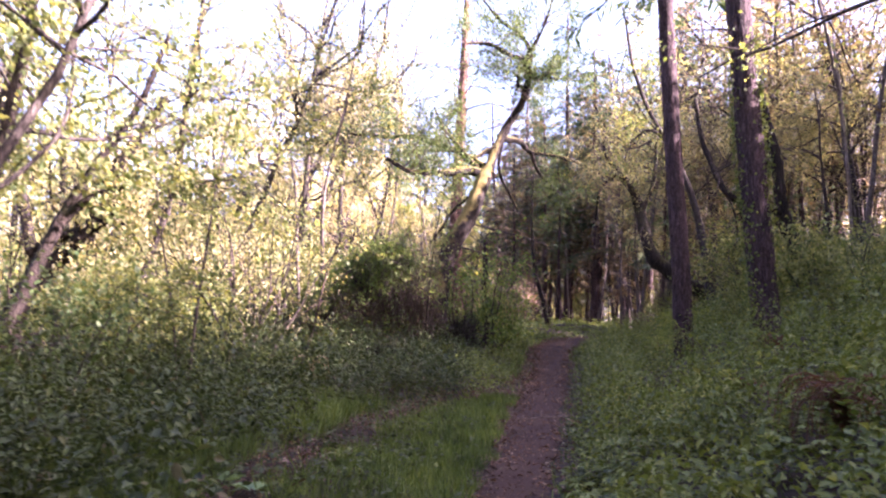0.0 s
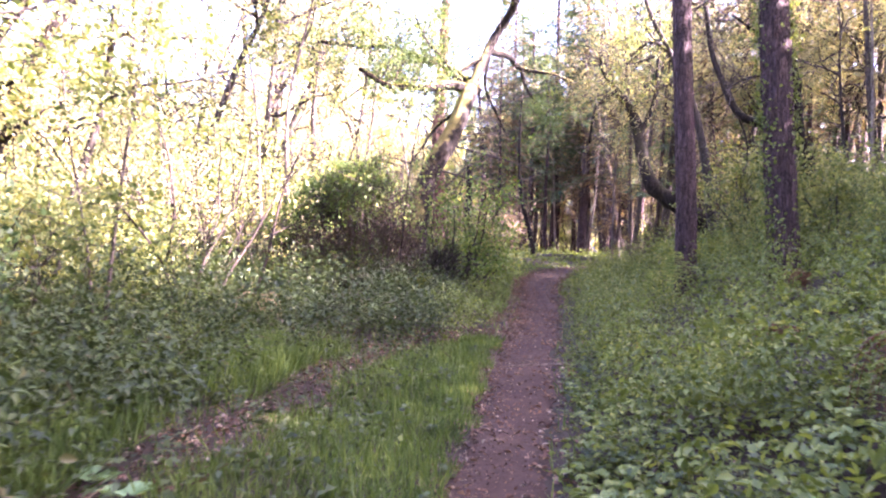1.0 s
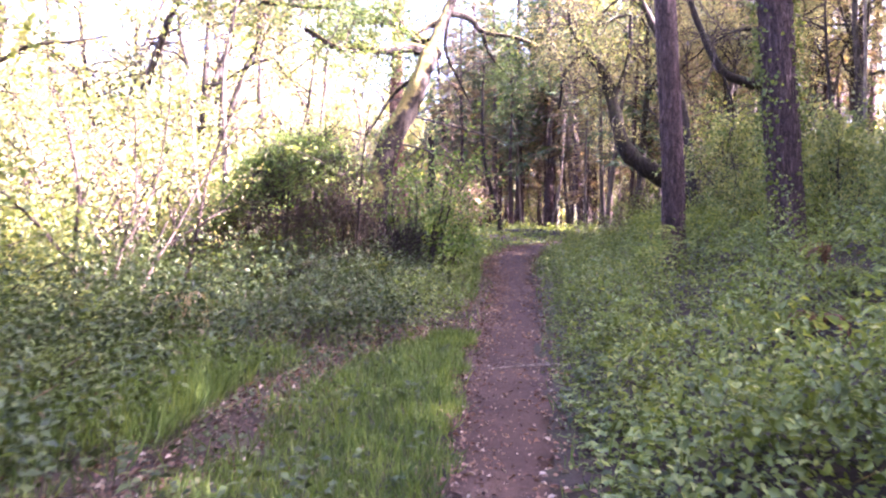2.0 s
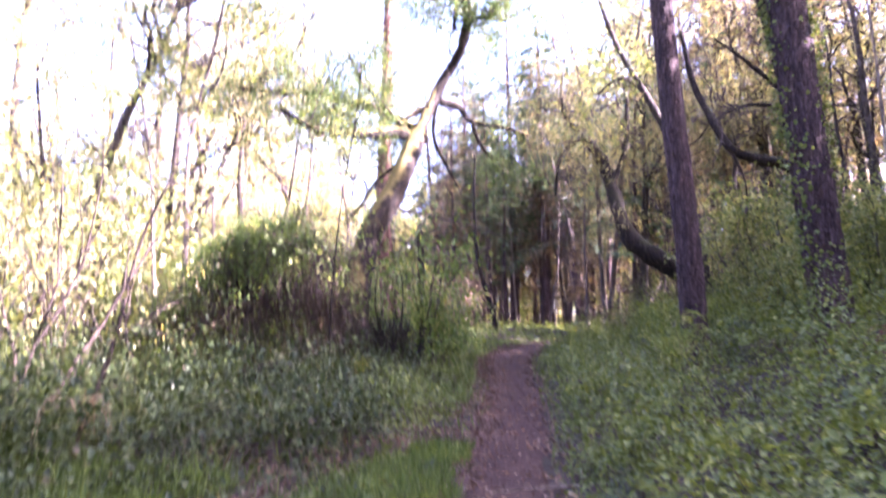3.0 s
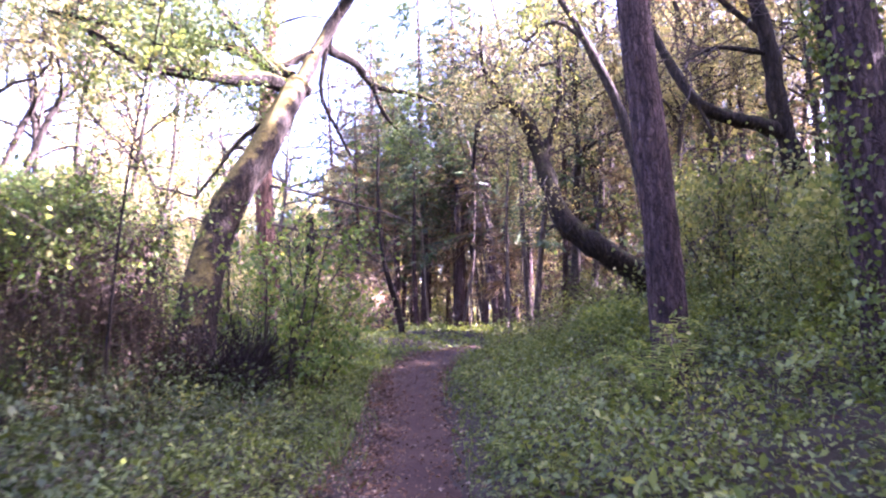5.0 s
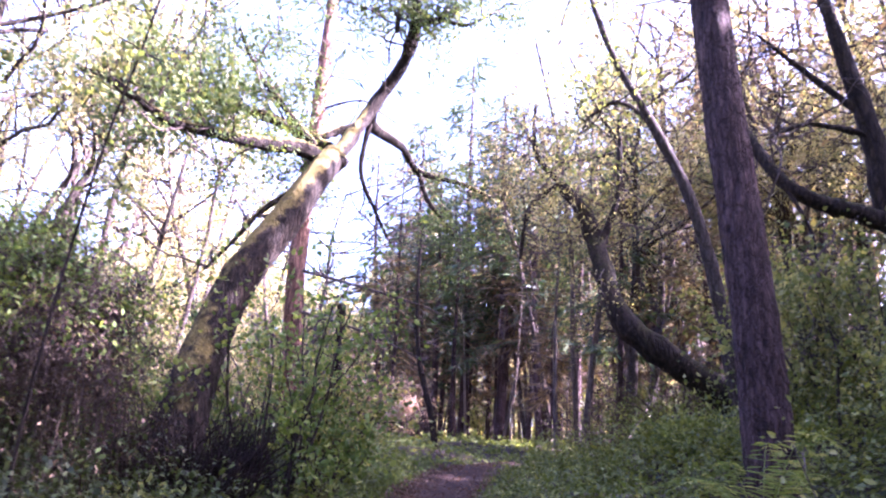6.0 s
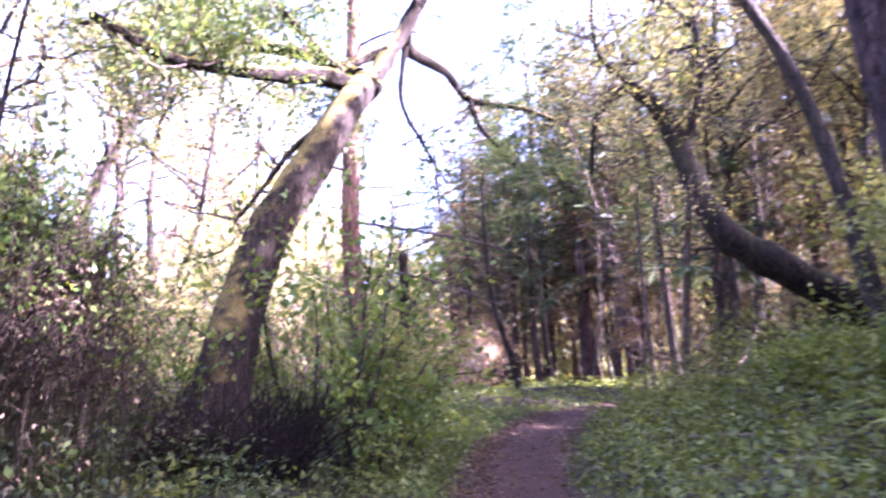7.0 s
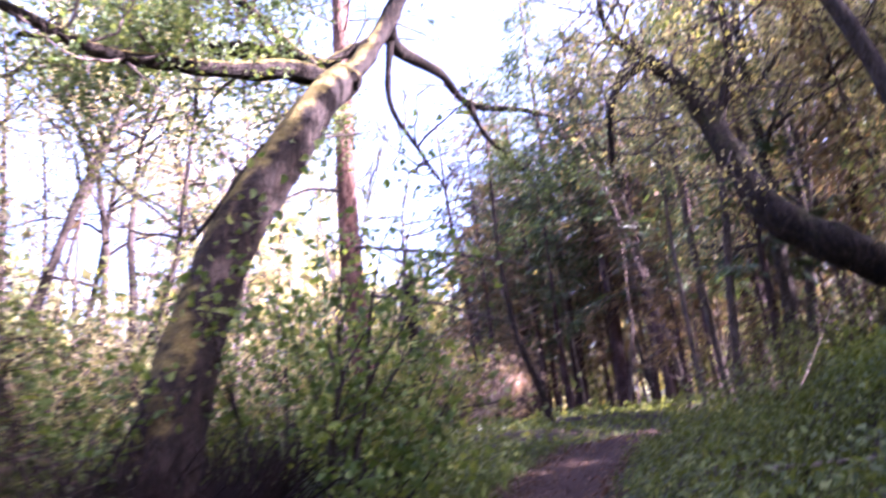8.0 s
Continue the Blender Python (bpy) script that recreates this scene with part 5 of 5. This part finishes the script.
# ---- ferns ----
def fern(rng, n, length, material, name, label, droop=False):
    t = thing(name, label, "fern")
    for _ in range(n):
        a = rng.uniform(0, 6.28)
        L = length * rng.uniform(0.7, 1.1)
        ca, sa = math.cos(a) * L, math.sin(a) * L
        if droop:
            c = [(0, 0, 0.1), (0.2 * ca, 0.2 * sa, 0.62 * L), (0.5 * ca, 0.5 * sa, 0.55 * L), (0.62 * ca, 0.62 * sa, 0.05 * L)]
        else:
            up = rng.uniform(0.6, 1.0)
            c = [(0, 0, 0), (0.22 * ca, 0.22 * sa, 0.5 * L * up), (0.52 * ca, 0.52 * sa, 0.8 * L * up), (0.85 * ca, 0.85 * sa, 0.68 * L * up)]
        p = curve_points(c, 24)
        g = Geo()
        g.tube(p, np.linspace(0.005, 0.002, 24), 3, cap=False)
        d = unit(np.gradient(p, axis=0))
        s = unit(np.cross(d, (0.1, 0.05, 1)))
        w = np.sin(np.linspace(0.3, 1, 24) * math.pi) * (0.09 if droop else 0.13) * L + 0.012
        for sg in (-1, 1):
            g.blades(p[2:], s[2:] * sg + d[2:] * 0.35 + np.array([0, 0, -0.15]) + 0.1 * rng.standard_normal((22, 3)), w[2:], 0.26, rng, 0.05, np.tile((0, 0, 1.0), (22, 1)))
        part("frond", g, material, t)
    return t


rng = np.random.default_rng(171)
place(fern(rng, 11, 1.0, FERN, "fern", "yellow-green fern arching at the foot of a fir"), 3.05, 14.7, 0, 1.0, -0.14)
place(fern(rng, 8, 0.7, FERN, "fern", "green fern on the bank under the fir"), 4.3, 12.6)
place(fern(rng, 12, 0.42, RUSTFROND, "dead_fern", "withered brown fern hanging on the bank", True), 3.03, 9.45, 0, 1.2, -0.08)
place(fern(rng, 5, 0.55, DEADFROND, "dead_fern", "pale withered fern in the undergrowth", True), -2.85, 10.2, 0, 1.0, -0.32)
place(fern(rng, 9, 0.85, FERN, "fern", "green fern among the brambles"), -3.9, 10.2)
place(fern(rng, 9, 0.8, FERN, "fern", "yellow-green fern beside the saplings"), -4.6, 10.0)
place(fern(rng, 9, 0.75, FERN, "fern", "green fern below the bramble mound"), -3.5, 11.3)
place(fern(rng, 34, 0.7, RUSTFROND, "dead_fern", "withered rust-brown fern drooping on the low bank", True), 2.6, 5.95, 0, 1.15, -0.07)
place(fern(rng, 5, 0.75, FERN, "fern", "yellow-green fern arching over withered fronds"), 2.7, 6.2, 0, 1.1, -0.08)
place(fern(rng, 14, 0.55, RUSTFROND, "dead_fern", "withered rust-brown fern under the bank", True), 4.0, 8.4)
place(fern(rng, 12, 0.5, RUSTFROND, "dead_fern", "withered rust-brown fern beside the fir", True), 4.1, 11.4)
place(fern(rng, 8, 0.6, FERN, "fern", "green fern hanging over the bank"), 3.5, 7.4)
place(fern(rng, 8, 0.6, FERN, "fern", "green fern on the bank among nettles"), 3.75, 8.8, 0, 1.15, -0.1)

# ---- broad-leaved docks ----
def dock(rng, n, size):
    t = thing("dock_plant", "low plant with broad pale green leaves", "plant", "docks by the side track")
    for _ in range(n):
        a = rng.uniform(0, 6.28)
        g = Geo()
        g.blades([(0.02 * math.cos(a), 0.02 * math.sin(a), 0.06)], [(math.cos(a), math.sin(a), rng.uniform(0.1, 0.6))], size * rng.uniform(0.7, 1.1), 0.55, rng, 0.15, np.array([(0, 0, 1.0)]))
        part("leaf", g, DOCK, t)
    return t


rng = np.random.default_rng(175)
for x, y in ((-2.46, 5.2), (-2.1, 5.25), (-1.85, 5.2), (-2.7, 5.6), (-3.1, 9.7), (-2.6, 9.5), (-2.9, 9.2), (-2.3, 4.4)):
    place(dock(rng, 7, 0.155), x, y)

# ---- ivy on the fir ----
rng = np.random.default_rng(181)
n = 3200
z = rng.beta(1.3, 1.2, n) * 6.4 + 1.2
a = np.where(rng.random(n) < 0.5, rng.normal(0.0, 0.5, n), rng.normal(3.3, 0.45, n)) - 0.12 * (z - 3)
a = np.where(np.abs(z - 3.9) < 0.22, rng.uniform(0, 6.28, n), a)
keep = rng.random(n) < 0.25 + 0.75 * patchy(z * 1.7, a * 1.5)
z, a = z[keep], a[keep]
cxs = np.interp(z, (1.2, 2.5, 6.4, 12), (4.78, 4.70, 4.50, 4.25))
cys = np.interp(z, (1.2, 2.5, 6.4, 12), (13.7, 13.72, 13.8, 13.9))
out = np.stack([np.cos(a), np.sin(a), np.zeros_like(a)], -1)
r = 0.25 + np.abs(rng.normal(0.03, 0.06, len(z)))
g = Geo()
g.blades(np.stack([cxs, cys, z], -1) + out * r[:, None], rng.standard_normal((len(z), 3)) + np.array([0, 0, -0.6]), rng.uniform(0.035, 0.075, len(z)), 0.85, rng, 0.2, out + 0.35 * rng.standard_normal((len(z), 3)))
part("ivy", g, IVY, fir2, "green ivy leaves climbing the bark", kind="stuff")


# ---- fallen wood ----
def fallen(name, label, ctrl, r0, r1, material, sides=8, rings=24):
    t = thing(name, label, "branch")
    rr = np.random.default_rng(len(label))
    p = [(x, y, float(ground_z(x, y)) + h) for x, y, h in ctrl]
    g = Geo()
    g.tube(curve_points(p, rings), np.linspace(r0, r1, rings), sides, 0.06, rr)
    part("stick", g, material, t)
    w = Geo()
    c = curve_points(p, rings)
    for _ in range(4):
        w.tube(wander(rr, c[rr.integers(4, rings)], rr.standard_normal(3) + np.array([0, 0, 0.6]), rr.uniform(0.2, 0.5), 4, 0.2), np.linspace(r1, 0.003, 5), 4, cap=False)
    part("twig_spray", w, material, t, kind="stuff")


fallen("fallen_branch", "pale bare fallen branch lying on the bank", [(2.8, 18.9, 0.24), (3.3, 18.7, 0.19), (3.8, 18.5, 0.12), (4.4, 18.2, 0.1)], 0.024, 0.012, PALE_BARK)
fallen("fallen_branch", "grey dead stick leaning in the bushes", [(4.6, 22.8, 0.2), (5.2, 23.2, 0.6), (5.6, 23.6, 1.0)], 0.022, 0.01, PALE_BARK)
fallen("fallen_branch", "thin stick lying across the path", [(0.2, 10.6, 0.03), (0.55, 10.7, 0.035), (0.95, 10.55, 0.03)], 0.009, 0.005, PALE_BARK, 6, 10)
fallen("fallen_log", "rotten dark log with a pale broken end in the brambles", [(-4.4, 15.7, 0.08), (-3.4, 15.4, 0.16), (-2.45, 15.25, 0.26)], 0.15, 0.13, LOG_BARK, 12)
# a broken conifer bough that leans in the sun beyond the bend, hung with dry fringes
rng = np.random.default_rng(191)
bough = thing("leaning_bough", "broken dead bough hung with pale dry fringes in the sun", "branch")
p = curve_points([(-0.62, 34.0, 2.05), (-0.25, 34.0, 2.75), (0.2, 34.1, 3.2), (0.7, 34.2, 3.6), (1.05, 34.3, 3.85)], 30)
g = Geo()
g.tube(p, np.linspace(0.05, 0.02, 30), 7, 0.06, rng)
part("stick", g, PALE_BARK, bough)
g = Geo()
k = rng.integers(0, 27, 1500)
at = p[k] + rng.standard_normal((1500, 3)) * np.array([0.10, 0.14, 0.07])
al = rng.standard_normal((1500, 3)) * 0.28 + np.array([-0.25, -0.1, -1])
g.blades(at, al, rng.uniform(0.12, 0.6, 1500), 0.06, rng, 0.1, None, True)
part("fringe", g, DEADFROND, bough, "pale dry hanging fringe", kind="stuff")
place(shrub(np.random.default_rng(190), 2.6, 0.9, 22, DEADTWIG, "dead_brush", "tall heap of dark dead brush beyond the bend", size=0.09, per=6, radius=0.16, wood_mat=TWIGS, group=""), -1.1, 35.8)
place(shrub(np.random.default_rng(192), 2.2, 0.9, 18, DEADTWIG, "dead_brush", "heap of dark dead brush under the firs", size=0.09, per=6, radius=0.16, wood_mat=TWIGS, group=""), 0.6, 36.2)

# ---- foliage added on the hill, out of sight of the path, for shade ----
rng = np.random.default_rng(199)
n = 30000
x, y = rng.uniform(11.5, 19, n), rng.uniform(-14, 20.5, n)
# heights along y set where the sun passes to oak and bank
z = ground_z(x, y) + rng.uniform(0.8, 1, n) * rng.uniform(0.6, 7.2, n) * np.interp(y, (8.0, 9.5, 12.6, 13.6, 16.2, 17, 18.2, 19, 20.5), (1.38, 1.04, 1.04, 1.3, 1.3, 1.12, 1.12, 0.7, 0.7)) * (1 + 0.18 * np.sin(y * 1.3) * np.sin(x * 0.9))
g = Geo()
g.blades(np.stack([x, y, z], -1), rng.standard_normal((n, 3)), rng.uniform(0.35, 0.75, n), 0.6, rng, 0.2, None, True)
tagged(new("hill_shade_foliage", g.data("hill_shade_foliage", OAKLEAF)), "unseen foliage mass added on the hillside to block the sun", "trees", kind="stuff")

# ---- thicket of dead branches between the far stems ----
rng = np.random.default_rng(200)
for name, label, mat, n, x0, x1, y0, y1, h0, h1, size, width in (
        ("dead_branches", "brown haze of dead conifer branches in the wood", DEADTWIG, 56000, -1, 20, 27, 56, 2.6, 13.5, 0.75, 0.05),
        ("dry_canopy", "brown and olive haze of dry foliage high in the wood", DEADTWIG, 36000, 3, 17, 24.5, 48, 4.5, 14.5, 0.2, 0.4),
        ("green_canopy", "golden-green foliage high in the wood", GOLDLEAF, 14000, 3, 17, 24.5, 48, 5, 14.5, 0.2, 0.4),
        ("dry_canopy", "brown haze of dry foliage over the bank", DEADTWIG, 5000, 7, 17, 19.6, 26, 4.5, 12.5, 0.2, 0.4),
        ("green_canopy", "golden-green foliage over the bank", GOLDLEAF, 2500, 7, 17, 19.6, 26, 4.5, 12.5, 0.2, 0.4),
        ("conifer_boughs", "dark hanging conifer boughs deep in the wood", NEEDLE, 9000, 0, 24, 36, 60, 4.5, 10.0, 0.5, 0.14),
        ("dead_branches", "pale sunlit twigs of the open wood", DEADTWIG, 12000, -28, -4, 26, 58, 0.6, 9.0, 0.9, 0.05)):
    x, y = rng.uniform(x0, x1, n), rng.uniform(y0, y1, n)
    d = x - path_x(y)
    ok = (np.abs(d) > 1.4) & ((y > 36) | (x > 3.5) | (x < -4)) & ~((x > 0) & ((np.abs(y - 34.6 + 0.146 * x) < 1.8) | (np.abs(y - 28.4 + 0.146 * (x + 2)) < 1.2)))
    ok &= rng.random(n) < 0.3 + 0.7 * patchy(x, y, 0.7)
    x, y = x[ok], y[ok]
    p = np.stack([x, y, ground_z(x, y) + h0 + (h1 - h0) * rng.beta(1.3, 1.6, len(x))], -1)
    al = rng.standard_normal((len(x), 3)) * np.array([1, 1, 0.3]) + np.array([0, 0, -0.3])
    g = Geo()
    g.blades(p, al, size * rng.uniform(0.5, 1.5, len(x)), width, rng, 0.2, rng.standard_normal((len(x), 3)) * 0.6 + np.array([0, 0, 1.0]), True)
    tagged(new(name, g.data(name, mat)), label, "branches", kind="stuff")

# ---- foliage added behind the walker to dim light on trunk fronts ----
rng = np.random.default_rng(205)
n = 16000
ang, far = rng.uniform(-1.5, 1.5, n), rng.uniform(9, 20, n)
x, y = far * np.sin(ang), -1 - far * np.cos(ang)
g = Geo()
g.blades(np.stack([x, y, ground_z(x, y) + 0.5 + 14 * rng.random(n)], -1), rng.standard_normal((n, 3)), rng.uniform(0.4, 0.9, n), 0.5, rng, 0.2, None, True)
tagged(new("rear_shade_foliage", g.data("rear_shade_foliage", OAKLEAF)), "unseen foliage added behind the start of the path for shade", "trees", kind="stuff")

# ---- far woods ----
rng = np.random.default_rng(201)
for side, mat, n, tall in ((-1, AUTUMN, 16000, 15), (-1, SPRING, 14000, 15), (1, SPRING, 7000, 12), (1, AUTUMN, 9000, 12)):
    ang = side * rng.uniform(-0.06, 1.25, n)
    far = rng.uniform(*((48, 80) if side < 0 else (62, 88)), n)
    x, y = far * np.sin(ang), 6 + far * np.cos(ang)
    z = ground_z(x, y) + (0 if side < 0 else 1.4) + rng.beta(1.1, 1.5, n) * (tall + 3 * np.sin(ang * 17))
    g = Geo()
    g.blades(np.stack([x, y, z], -1), rng.standard_normal((n, 3)), rng.uniform(0.5, 1.4, n), 0.5, rng, 0.2, None, True)
    tagged(new("far_woods", g.data("far_woods", mat)), "distant belt of pale woodland" if side < 0 else "distant belt of dark woodland", "trees", kind="stuff")
